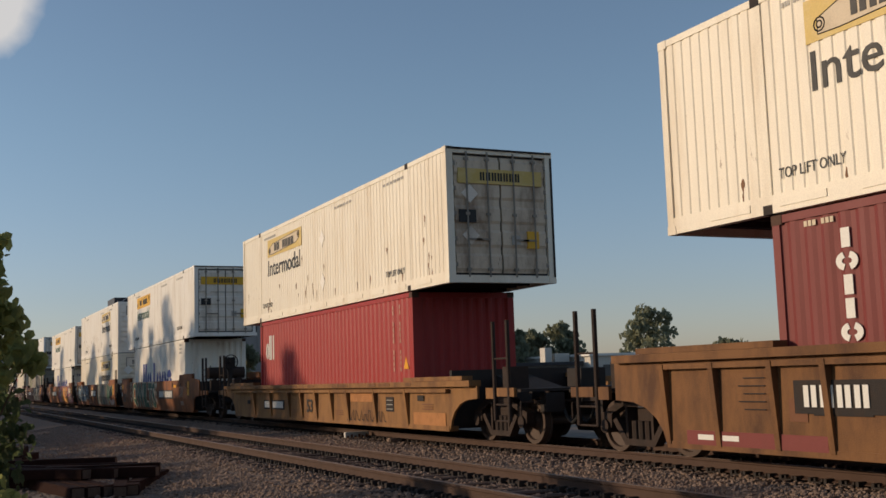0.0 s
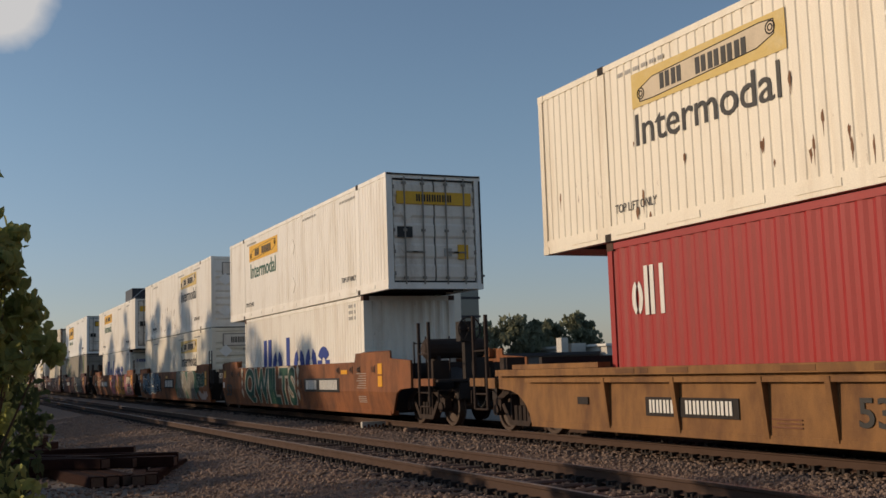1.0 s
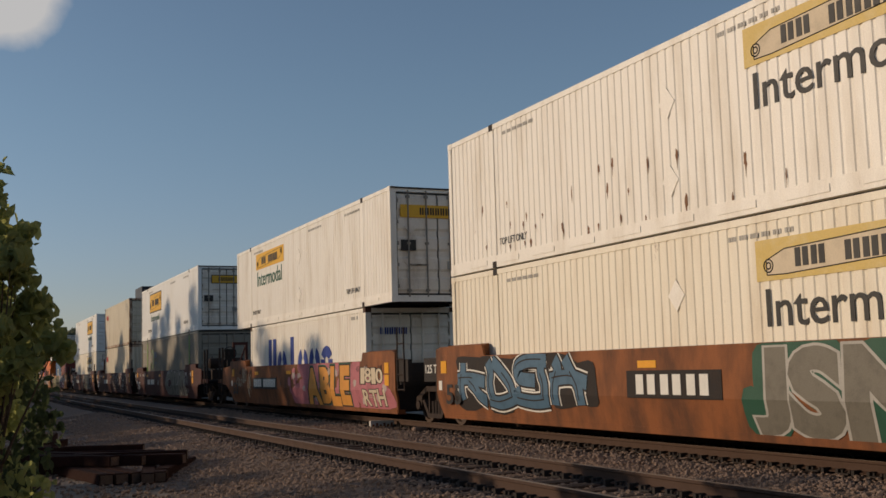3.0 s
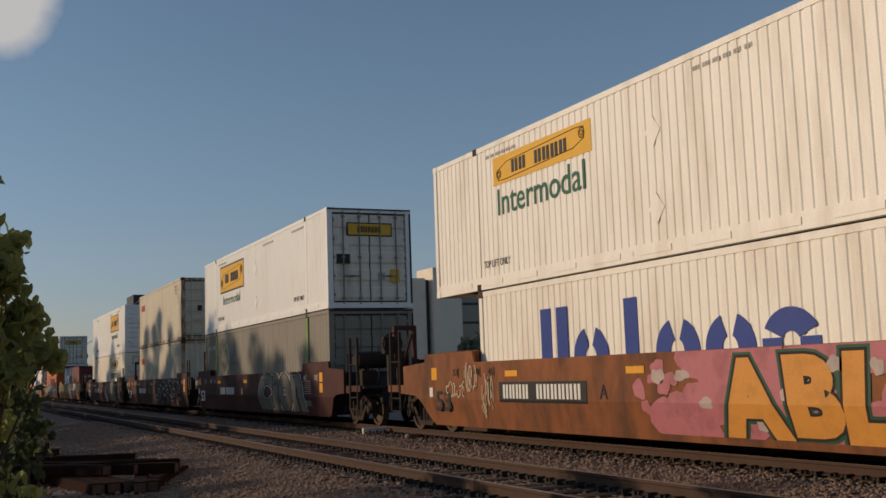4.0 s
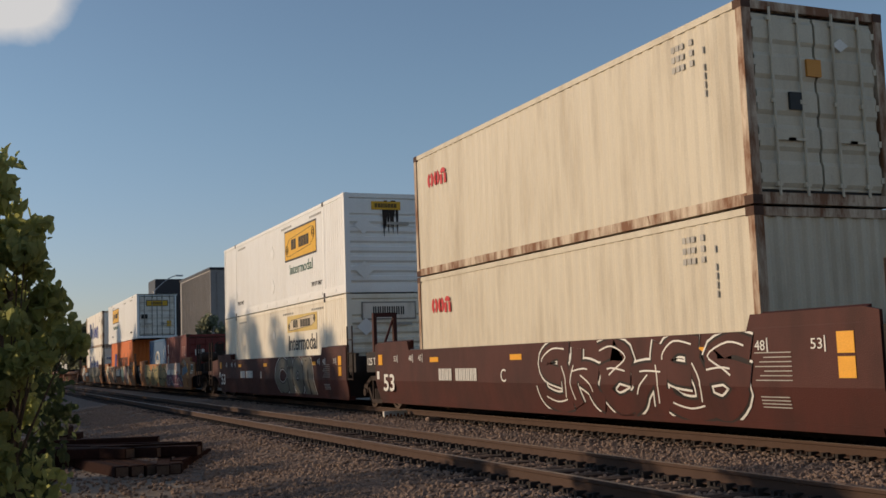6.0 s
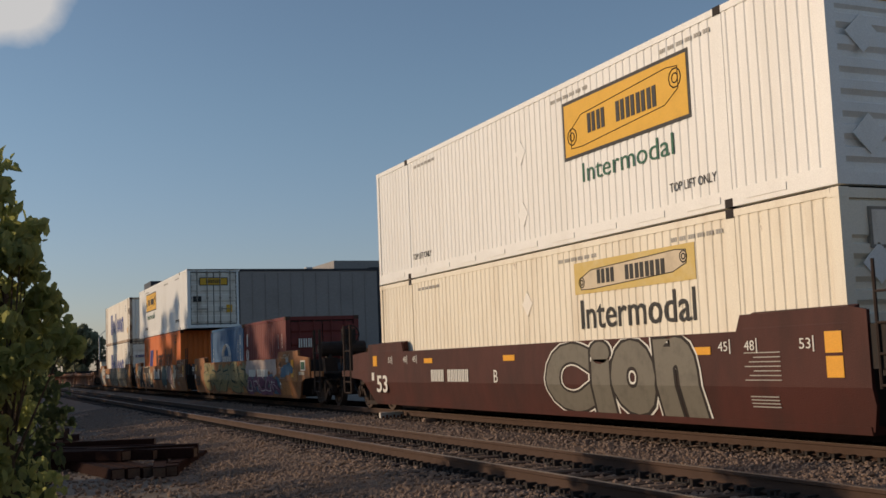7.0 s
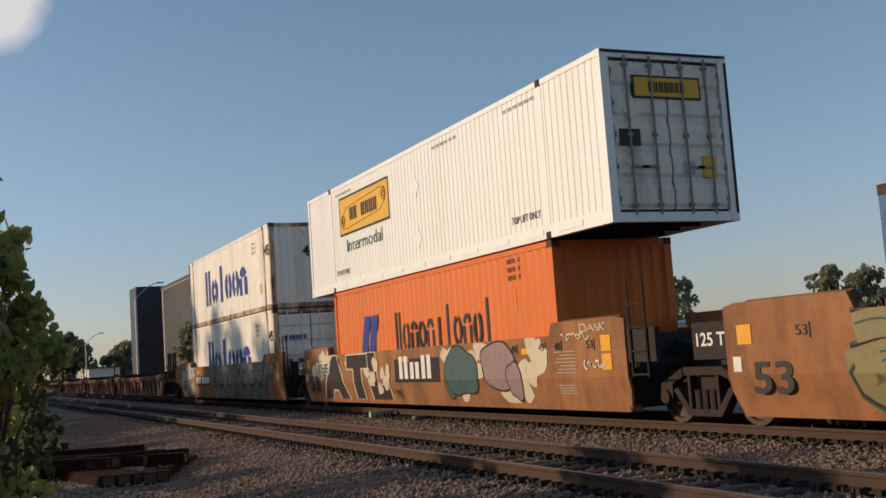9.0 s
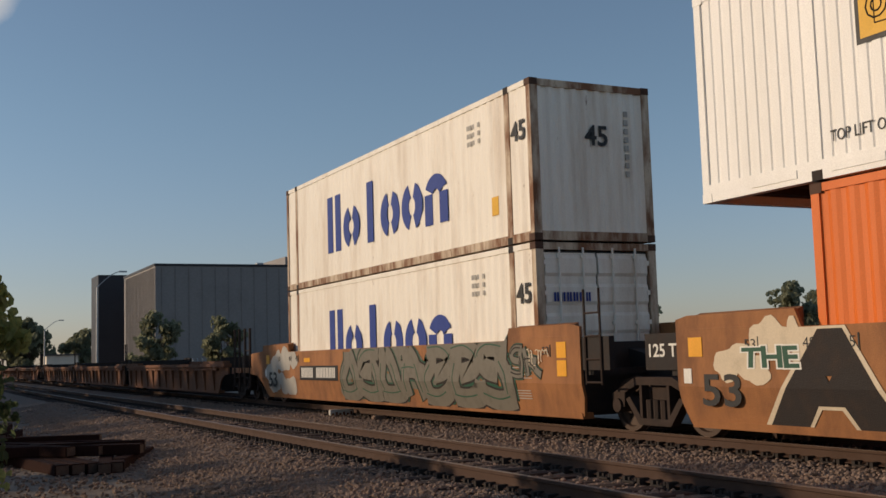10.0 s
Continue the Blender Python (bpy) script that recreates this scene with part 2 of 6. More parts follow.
M_FENCE = mat("weathered_grey_boards", (0.12, 0.11, 0.10), 0.8, amount=0.5, scale=2)


def glass_mat():
    m = bpy.data.materials.new("window_glass")
    m.use_nodes = True
    b = m.node_tree.nodes["Principled BSDF"]
    b.inputs["Base Color"].default_value = (0.03, 0.05, 0.06, 1)
    b.inputs["Roughness"].default_value = 0.08
    b.inputs["Specular IOR Level"].default_value = 0.8
    return m


M_GLASS = glass_mat()


# ---- mesh helpers ----
def box(bm, x0, x1, y0, y1, z0, z1):
    v = [bm.verts.new((x, y, z)) for x in (x0, x1) for y in (y0, y1) for z in (z0, z1)]
    for f in ((0, 1, 3, 2), (4, 6, 7, 5), (0, 4, 5, 1), (2, 3, 7, 6), (0, 2, 6, 4), (1, 5, 7, 3)):
        bm.faces.new([v[i] for i in f])
    return v


def prism(bm, pts, axis, a, b):
    """A polygon of (u, v) carried along axis 0, 1 or 2 from a to b."""
    def at(u, v, w):
        return {0: (w, u, v), 1: (u, w, v), 2: (u, v, w)}[axis]
    lo = [bm.verts.new(at(u, v, a)) for u, v in pts]
    hi = [bm.verts.new(at(u, v, b)) for u, v in pts]
    bm.faces.new(lo); bm.faces.new(hi[::-1])
    for i in range(len(pts)):
        j = (i + 1) % len(pts)
        bm.faces.new((lo[i], hi[i], hi[j], lo[j]))


def rod(bm, a, b, r, n=8, r2=None):
    a, b = Vector(a), Vector(b)
    q = (b - a).to_track_quat("Z", "Y")
    ends = []
    for p, rad in ((a, r), (b, r if r2 is None else r2)):
        ends.append([bm.verts.new(p + q @ Vector((rad * math.cos(2 * math.pi * i / n), rad * math.sin(2 * math.pi * i / n), 0))) for i in range(n)])
    for i in range(n):
        j = (i + 1) % n
        bm.faces.new((ends[0][i], ends[0][j], ends[1][j], ends[1][i]))
    bm.faces.new(ends[0][::-1]); bm.faces.new(ends[1])


def mesh_of(name, bm, material):
    bmesh.ops.recalc_face_normals(bm, faces=bm.faces)
    me = bpy.data.meshes.new(name)
    bm.to_mesh(me); bm.free()
    me.materials.append(material)
    return me


def part(name, bm, material, parent, label=""):
    ob = new(name, bm if isinstance(bm, bpy.types.Mesh) else mesh_of(name, bm, material))
    ob.parent = parent
    return tagged(ob, label)


def boxes(*bs):
    bm = bmesh.new()
    for b in bs:
        box(bm, *b)
    return bm


def base(name, label, category, group="", kind="", at=(0, 0, 0)):
    ob = new(name)
    ob.empty_display_size = 0.3
    ob.location = at
    return tagged(ob, label, category, group, kind)


TEXTS = {}


def text_mesh(words, size, material, bold=0.0):
    key = (words, size, material.name, bold)
    if key not in TEXTS:
        cu = bpy.data.curves.new("lettering", "FONT")
        cu.body, cu.size, cu.extrude, cu.offset, cu.resolution_u = words, size, 0.002, bold, 3
        cu.align_x = "CENTER"
        ob = bpy.data.objects.new("lettering", cu)
        me = bpy.data.meshes.new_from_object(ob)
        me.materials.clear(); me.materials.append(material)
        bpy.data.objects.remove(ob)
        TEXTS[key] = me
    return TEXTS[key]


def words_side(words, y, z, size, material, parent, x, width=None, bold=0.0, name="lettering"):
    """Lettering on a side that faces left of the track; y is its middle, z its foot line, width stretches it."""
    me = text_mesh(words, size, material, bold)
    ob = part(name, me, material, parent)
    k = 1.0
    if width:
        xs = [v.co.x for v in me.vertices]
        k = width / (max(xs) - min(xs))
    ob.matrix_local = Matrix(((0, 0, -1, x), (-k, 0, 0, y), (0, 1, 0, z), (0, 0, 0, 1)))
    return ob


def words_end(words, x, z, size, material, parent, y, bold=0.0):
    ob = part("lettering", text_mesh(words, size, material, bold), material, parent)
    ob.matrix_local = Matrix(((1, 0, 0, x), (0, 0, -1, y), (0, 1, 0, z), (0, 0, 0, 1)))
    return ob


def hoop(bm, y, z, ry, rz, thick, a0, a1, x, n=18):
    """A flat hoop, or a piece of one, from angle a0 to a1."""
    rows = []
    for i in range(n + 1):
        a = a0 + (a1 - a0) * i / n
        c, q = math.cos(a), math.sin(a)
        rows.append([bm.verts.new((xx, y + c * r1, z + q * r2)) for xx in (x - 0.004, x + 0.004) for r1, r2 in ((ry, rz), (ry - thick, rz - thick * 0.85))])
    for p, q in zip(rows, rows[1:]):
        for i, j in ((0, 1), (1, 3), (3, 2), (2, 0)):
            bm.faces.new((p[i], p[j], q[j], q[i]))


def strokes(y, z, h, w, material, parent, x, rise, name="wordmark_bar", weight=0.31):
    """A wordmark as plain shapes in a row: two bars for 'a', two taller for 'A', one for 'i' and 'I', two bows for 'o', a cap over two bars for 'n', none for a blank."""
    pitch = w / len(rise)
    bar = pitch * weight
    for i, c in enumerate(rise):
        if c == " ":
            continue
        top = z + h * (1.38 if c in "AI" else 1.0)
        y0 = y + w / 2 - i * pitch
        if c in "on":
            bm = bmesh.new()
            yc, r = y0 - pitch * 0.48, pitch * 0.45
            if c == "o":
                for mid in (0, math.pi):
                    hoop(bm, yc, z + h / 2, r, h / 2, bar, mid - 1.22, mid + 1.22, x)
            else:
                hoop(bm, yc, z + h * 0.55, r, h * 0.45, bar, 0.45, math.pi - 0.45, x)
                box(bm, x - 0.0045, x + 0.004, yc - r, yc - r + bar, z, z + h * 0.62)
                box(bm, x - 0.0045, x + 0.004, yc + r - bar, yc + r, z, z + h * 0.62)
            part(name, bm, material, parent)
            continue
        for f in ((0.5,) if c in "Ii" else (0.25, 0.72)):
            yc = y0 - pitch * f
            part(name, boxes((x - 0.004, x + 0.004, yc - bar / 2, yc + bar / 2, z, top)), material, parent)


def strokes_end(x, z, h, w, material, parent, y, n):
    p = w / n
    for i in range(n):
        x0 = x - w / 2 + i * p
        for f in (0.0, 0.45):
            part("wordmark_bar", boxes((x0 + p * f, x0 + p * (f + 0.28), y - 0.004, y + 0.002, z, z + h)), material, parent)


# ---- the train's measures ----
TRACK = 11.06          # middle of the train's track
SIDE_TRACK = 6.60      # middle of the empty track
FLOOR_Z = 0.31         # where the lower boxes stand in the wells, above the rail heads
TALL = 2.896


def gone(t):
    """How far the train has rolled after t seconds."""
    return 19.309 * t - 0.0118 * (t - 5) ** 2


ROLLING = []           # (thing, place along the train)
SPINNING = []          # wheelsets


def on_train(name, label, category, s, group=""):
    ob = base(name, label, category, group, at=(TRACK, s, 0))
    ROLLING.append((ob, s))
    return ob


# ---- containers ----
def corrugated(y0, y1, z0, z1, x, domestic, facing=-1, deep=False):
    """A side wall: a folded sheet, closed at its back."""
    n = max(1, round((y1 - y0) / (0.203 if domestic else 0.28)))
    p = (y1 - y0) / n
    fold = ((0, 0), (0.60, 0), (0.70, 1), (0.90, 1)) if domestic else ((0, 0), (0.27, 0), (0.5, 1), (0.77, 1))
    d = 0.014 if domestic else 0.034 if deep else 0.019
    pts = [(y0 + p * (i + u), x - facing * d * k) for i in range(n) for u, k in fold] + [(y1, x)]
    pts = [(xx, yy) for yy, xx in pts] + [(x - facing * 0.075, y1), (x - facing * 0.075, y0)]
    bm = bmesh.new()
    prism(bm, pts, 2, z0, z1)
    return bm


def end_folds(z0, z1, w, y, upright):
    """The closed end, with lying beads or upright folds; it faces the way back along -y."""
    bm = bmesh.new()
    if upright:
        n = round(2 * w / 0.26); p = 2 * w / n
        pts = [(-w + p * (i + u), y + 0.036 * k) for i in range(n) for u, k in ((0, 0), (0.27, 0), (0.5, 1), (0.77, 1))] + [(w, y), (w, y + 0.08), (-w, y + 0.08)]
        prism(bm, pts, 2, z0, z1)
    else:
        n = 7; p = (z1 - z0 - 0.6) / n
        pts = [(y + 0.09, z1), (y + 0.09, z0), (y + 0.045, z0)]
        for i in range(n):
            zz = z0 + 0.1 + p * i
            pts += [(y + 0.045, zz + p * 0.1), (y - 0.012, zz + p * 0.32), (y - 0.012, zz + p * 0.72), (y + 0.045, zz + p * 0.82)]
        prism(bm, pts + [(y + 0.045, z1 - 0.5), (y - 0.005, z1 - 0.46), (y - 0.005, z1 - 0.04), (y + 0.045, z1)], 0, -w, w)
    return bm


def doors(ob, paint, w, y, z0, z1, domestic):
    """Two door leaves with beads, locking bars, handles and hinges; they face back along -y."""
    part("door_gasket", boxes((-w, w, y + 0.035, y + 0.09, z0, z1)), M_BLACK, ob, "black rubber door gasket")
    for side in (-1, 1):
        bm = bmesh.new()
        xa, xb = sorted((side * 0.022, side * (w - 0.035)))
        n = 5; p = (z1 - z0) / n
        pts = [(y + 0.06, z1 - 0.03), (y + 0.06, z0 + 0.03), (y, z0 + 0.03)]
        for i in range(n):
            pts += [(y, z0 + p * (i + 0.12)), (y - 0.032, z0 + p * (i + 0.24)), (y - 0.032, z0 + p * (i + 0.74)), (y, z0 + p * (i + 0.86))]
        prism(bm, pts + [(y, z1 - 0.03)], 0, xa, xb)
        leaf = part("door", bm, paint, ob)
        for f in (0.28, 0.72):
            xx = side * w * f
            bar = bmesh.new()
            rod(bar, (xx, y - 0.06, z0 - 0.06), (xx, y - 0.06, z1 + 0.06), 0.022, 6)
            for zz in (z0 + 0.1, (z0 + z1) / 2, z1 - 0.1):
                box(bar, xx - 0.05, xx + 0.05, y - 0.075, y - 0.02, zz - 0.03, zz + 0.03)
            box(bar, xx - 0.02, xx + 0.32 * side * (1 if f < 0.5 else -1), y - 0.085, y - 0.06, z0 + 0.72, z0 + 0.76) if side * (1 if f < 0.5 else -1) > 0 else box(bar, xx - 0.32, xx + 0.02, y - 0.085, y - 0.06, z0 + 0.72, z0 + 0.76)
            part("locking_bar", bar, M_BARSTEEL if domestic else paint, leaf, "steel locking bar with handle")
        for i in range(5):
            zz = z0 + (z1 - z0) * (0.08 + 0.21 * i)
            xa, xb = sorted((side * (w - 0.06), side * (w + 0.075)))
            part("hinge", boxes((xa, xb, y - 0.045, y + 0.01, zz - 0.045, zz + 0.045)), M_BARSTEEL if domestic else paint, leaf)


def container(s, level, length, paint, end, label, z=None, tall=TALL, domestic=True, edge=None, deep=False, flat=False):
    """A shipping box; end says what the end facing back along -y shows: 'doors', 'beads' or 'folds'."""
    ob = on_train("container", label, "container", s, "containers on the train")
    zb = FLOOR_Z + level * (TALL + 0.04) if z is None else z
    L, w = length / 2, 1.295
    zt = zb + tall
    edge = edge or paint
    low = 0.24 if domestic else 0.16
    for sd in (-1, 1):
        part("side_wall", corrugated(-L + 0.10, L - 0.10, zb + low, zt - 0.10, sd * (w - 0.012), flat or domestic and not deep, sd, deep), paint, ob)
        part("top_rail", boxes((*sorted((sd * w, sd * (w - 0.10))), -L + 0.1, L - 0.1, zt - 0.10, zt)), paint, ob)
        bm = boxes((*sorted((sd * w, sd * (w - 0.14))), -L + 0.1, L - 0.1, zb, zb + low))
        if domestic:     # pressed pockets along the lower rail
            for i in range(int(length / 1.35)):
                yy = -L + 0.9 + i * 1.35
                box(bm, *sorted((sd * (w + 0.012), sd * w)), yy, yy + 0.8, zb + 0.07, zb + 0.17)
        part("bottom_rail", bm, edge, ob)
        for e in (-1, 1):
            bm = boxes((*sorted((sd * (w + 0.002), sd * (w - 0.16))), *sorted((e * L, e * (L - 0.13))), zb, zt))
            part("corner_post", bm, edge, ob)
            for zz in (zb, zt - 0.118):
                part("corner_casting", boxes((*sorted((sd * (w + 0.008), sd * (w - 0.16))), *sorted((e * (L + 0.006), e * (L - 0.178))), zz - 0.004, zz + 0.118 + 0.004)), M_RUSTD if not domestic else edge, ob)
            if length > 13:     # lifting posts at the forty-foot points
                yy = e * 6.0
                part("lifting_post", boxes((*sorted((sd * (w - 0.004), sd * (w - 0.1))), yy - 0.085, yy + 0.085, zb + 0.02, zt - 0.02)), edge, ob)
                for za, zc in ((zt - 0.118, zt + 0.012), (zb - 0.004, zb + 0.118)):
                    part("lifting_casting", boxes((*sorted((sd * (w + 0.004), sd * (w - 0.16))), yy - 0.084, yy + 0.084, za, zc)), M_DARK, ob, "dark steel lifting casting")
    bm = boxes((-w + 0.1, w - 0.1, -L + 0.08, L - 0.08, zt - 0.06, zt - 0.02))
    for i in range(int(length / 0.55)):
        yy = -L + 0.4 + i * 0.55
        box(bm, -w + 0.15, w - 0.15, yy, yy + 0.2, zt - 0.02, zt - 0.004)
    part("roof", bm, paint, ob)
    bm = boxes((-w + 0.14, w - 0.14, -L + 0.1, L - 0.1, zb + 0.12, zb + 0.20))
    for i in range(int(length / 0.6)):
        yy = -L + 0.3 + i * 0.6
        box(bm, -w + 0.14, w - 0.14, yy, yy + 0.06, zb + 0.03, zb + 0.12)
    tagged(part("floor", bm, M_DARK, ob, "dark floor on cross beams"), kind="stuff")
    if domestic and end == "doors":
        # dark strips stand in for shade along the top and right edges
        part("rain_gutter", boxes((-w + 0.02, w - 0.02, -L - 0.03, -L - 0.006, zt - 0.05, zt - 0.012), (w - 0.05, w + 0.002, -L - 0.012, -L - 0.007, zb + 0.13, zt - 0.13)), M_DARK, ob, "dark strips drawn for the shaded top and right edges")
    for e in (-1, 1):
        part("end_header", boxes((-w + 0.16, w - 0.16, *sorted((e * (L - 0.004), e * (L - 0.13))), zt - 0.13, zt - 0.004)), edge, ob)
        part("end_sill", boxes((-w + 0.16, w - 0.16, *sorted((e * (L - 0.004), e * (L - 0.13))), zb, zb + 0.16)), edge, ob)
    if end == "doors":
        doors(ob, paint if not domestic or paint is M_GREY else M_DOORB if paint is M_CREAM else M_DOOR, w - 0.16, -L + 0.05, zb + 0.18, zt - 0.15, domestic)
    else:
        part("end_wall", end_folds(zb + 0.16, zt - 0.13, w - 0.16, -L + 0.02, end == "folds"), paint, ob)
    part("end_wall", boxes((-w + 0.16, w - 0.16, L - 0.08, L - 0.03, zb + 0.16, zt - 0.13)), paint, ob)
    ob["zb"] = zb
    return ob


XS = -1.2868           # just proud of a container's side


def small_bars(ob, y, z, w, h, material, x=XS, gaps=7, name="small_print"):
    """Print too small to read: a row of short bars."""
    bm = bmesh.new()
    p = w / gaps
    for i in range(gaps):
        if i % 4 == 3:
            continue
        box(bm, x - 0.003, x + 0.003, y + w / 2 - p * (i + 0.75), y + w / 2 - p * i, z, z + h)
    return tagged(part(name, bm, material, ob), kind="stuff")


def big_sign(ob, nose, z, style, end):
    """The haulier's yellow panel with its plain mark, the word below it, and the small print; nose -1 or 1: the end it sits near."""
    zb = z
    yc = nose * 3.42
    if style == "framed":
        z0, z1, w = zb + 1.52, zb + 2.46, 3.6
        part("sign_frame", boxes((XS - 0.002, XS + 0.004, yc - w / 2 - 0.06, yc + w / 2 + 0.06, z0 - 0.06, z1 + 0.06)), M_BLACK, ob)
        wz, ww, wh = zb + 1.0, 2.65, 0.38
    elif style == "pale":
        z0, z1, w = zb + 2.0, zb + 2.55, 3.45
        wz, ww, wh = zb + 1.40, 3.25, 0.56
    else:
        z0, z1, w = zb + 2.0, zb + 2.56, 3.6
        wz, ww, wh = zb + 1.40, 3.2, 0.58
    part("sign_panel", boxes((XS - 0.005, XS + 0.002, yc - w / 2, yc + w / 2, z0, z1)), M_YELLOW if style != "pale" else M_PALEYEL, ob, "yellow sign panel" if style != "pale" else "faded yellow sign panel")
    # a scroll with rolled ends, drawn on the panel in dark lines
    h = z1 - z0
    band = [(0.44, 0.14), (0.44, 0.50), (0.34, 0.72), (-0.36, 0.88), (-0.44, 0.84), (-0.44, 0.48), (-0.34, 0.28), (0.34, 0.12)]
    band = [(yc + u * w, z0 + v * h) for u, v in band]
    if style != "framed":
        bm = bmesh.new()
        prism(bm, band, 0, XS - 0.007, XS - 0.004)
        part("sign_scroll", bm, M_PCREAM if style == "pale" else M_YELLOW, ob)
    bm = bmesh.new()
    for p, q in zip(band, band[1:] + band[:1]):
        rod(bm, (XS - 0.007, *p), (XS - 0.007, *q), 0.008, 4)
    for u, v in ((0.43, 0.36), (-0.42, 0.66)):
        for r in (0.16, 0.08):
            for i in range(10):
                a0, a1 = 2 * math.pi * i / 10, 2 * math.pi * (i + 1) / 10
                rod(bm, (XS - 0.007, yc + u * w + r * h * math.cos(a0), z0 + v * h + r * h * math.sin(a0)), (XS - 0.007, yc + u * w + r * h * math.cos(a1), z0 + v * h + r * h * math.sin(a1)), 0.011, 4)
    part("sign_outline", bm, M_BLACK, ob)
    strokes(yc, z0 + h * (0.32 if style == "framed" else 0.26), h * (0.36 if style == "framed" else 0.44), w * 0.58, M_BLACK, ob, XS - 0.009, "aa aaaa", weight=0.34)
    words_side("Intermodal", yc + 0.05 * nose, wz, wh * 1.28, M_GREEN if style != "pale" else M_BLACK, ob, XS - 0.004, ww, bold=0.0 if style == "framed" else 0.004)
    words_side("TOP LIFT ONLY", 5.2 * 1 if nose > 0 else -5.2, zb + 0.42, 0.2, M_BLACK, ob, XS - 0.004, 1.12)
    words_side("TOP LIFT ONLY", -5.2 if nose > 0 else 5.2, zb + 0.42, 0.2, M_BLACK, ob, XS - 0.004, 1.12)
    for yy in (-5.2, 4.9):
        small_bars(ob, yy, zb + 2.60, 1.25, 0.065, M_GFADE, gaps=23)
    small_bars(ob, -1.8, zb + 2.60, 1.3, 0.065, M_GFADE, gaps=23)
    for zz in (zb + 0.75, zb + 1.95):   # diamond placard holders
        yy = -nose * 0.1
        bm = bmesh.new()
        prism(bm, [(yy - 0.2, zz), (yy, zz - 0.24), (yy + 0.2, zz), (yy, zz + 0.24)], 0, XS - 0.006, XS + 0.004)
        part("placard_holder", bm, M_WHITE2 if style == "framed" else M_WHITE, ob)
    if end == "doors":
        y = -53 * 0.3048 / 2 + 0.0
        hw = 0.66 if style == "framed" else 1.02
        if style == "framed":
            part("door_sign_frame", boxes((-hw - 0.035, hw + 0.035, y - 0.01, y + 0.05, zb + 2.085, zb + 2.475)), M_BLACK, ob)
        part("door_sign", boxes((-hw, hw, y - 0.012, y + 0.05, zb + 2.12, zb + 2.44)), M_YELLOW if style != "pale" else M_PALEYEL, ob, "yellow sign across the doors")
        strokes_end(0, zb + 2.19, 0.18, 0.75 if style == "framed" else 1.0, M_BLACK, ob, y - 0.016, 7)
        part("door_plate", boxes((-1.02, -0.62, y - 0.012, y + 0.05, zb + 1.28, zb + 1.55)), M_BLACK, ob, "dark data plate")
        part("door_label", boxes((0.62, 0.9, y - 0.012, y + 0.05, zb + 0.75, zb + 1.12)), M_YELLOW, ob, "yellow label")
        part("door_label", boxes((0.24, 0.44, y - 0.012, y + 0.05, zb + 0.82, zb + 1.02)), M_GFADE, ob, "grey label")
        for zz in (zb + 1.0, zb + 1.9):
            bm = bmesh.new()
            prism(bm, [(-0.95, zz), (-0.75, zz - 0.2), (-0.55, zz), (-0.75, zz + 0.2)], 1, y + 0.0, y + 0.04)
            part("placard_holder", bm, M_DOOR, ob)
    elif end == "beads":
        y = -53 * 0.3048 / 2
        if style == "pale":
            part("end_sign_frame", boxes((-0.84, 0.84, y - 0.012, y + 0.05, zb + 2.14, zb + 2.66)), M_BARSTEEL, ob)
            part("end_sign", boxes((-0.8, 0.8, y - 0.016, y + 0.05, zb + 2.18, zb + 2.62)), M_DOOR, ob, "grey-white sign panel")
            strokes_end(0, zb + 2.28, 0.24, 1.0, M_BLACK, ob, y - 0.018, 7)
        else:
            part("end_sign", boxes((-0.45, 0.45, y - 0.012, y + 0.05, zb + 2.42, zb + 2.66)), M_YELLOW, ob, "small yellow sign")
            strokes_end(0, zb + 2.48, 0.12, 0.7, M_BLACK, ob, y - 0.016, 7)
        part("end_print", boxes((0.0, 0.7, y - 0.018, y + 0.03, zb + 1.98, zb + 2.06)), M_GFADE, ob)
        for zz in (zb + 0.65, zb + 1.95):
            bm = bmesh.new()
            prism(bm, [(-1.0, zz), (-0.72, zz - 0.26), (-0.44, zz), (-0.72, zz + 0.26)], 1, y - 0.016, y - 0.003)
            part("placard_holder", bm, M_WHITE2, ob)


L53, L45, L40, L20 = 16.154, 13.716, 12.192, 6.058


def domestic_box(s, level, paint, end, style, note, z=None):
    ob = container(s, level, L53, paint, end, note, z=z)
    big_sign(ob, 1 if end == "doors" else -1, ob["zb"], style, end)
    return ob


def rust_runs(ob, count, seed, y0=-7.5, y1=7.5, low=0.25, high=0.9):
    """Rusty dents and runs with ragged edges, mostly low on the near side."""
    rng = random.Random(seed)
    zb = ob["zb"]
    for n in range(count):
        y, z = rng.uniform(y0, y1), zb + low + (high - low) * rng.random() ** 2
        if abs(abs(y) - 6.0) < 0.2:
            continue
        w, h = rng.uniform(0.015, 0.045), rng.uniform(0.03, 0.13)
        pts = []
        for k in range(12):
            a, r = 2 * math.pi * k / 12, rng.uniform(0.55, 1.1)
            pts.append((y + w * r * math.cos(a), z + h * r * math.sin(a) * (2.2 if math.sin(a) < 0 and k == 9 else 1.0)))
        bm = bmesh.new()
        prism(bm, pts, 0, XS - 0.0005, XS + 0.003)
        part("rust_run", bm, M_RUSTRUN, ob, "ragged rust run")


def side_print(ob, y, z, material=M_SIGNW):
    """A block of small unreadable print near a corner."""
    for k in range(3):
        small_bars(ob, y, z - 0.16 * k, 0.55, 0.09, material, gaps=5)


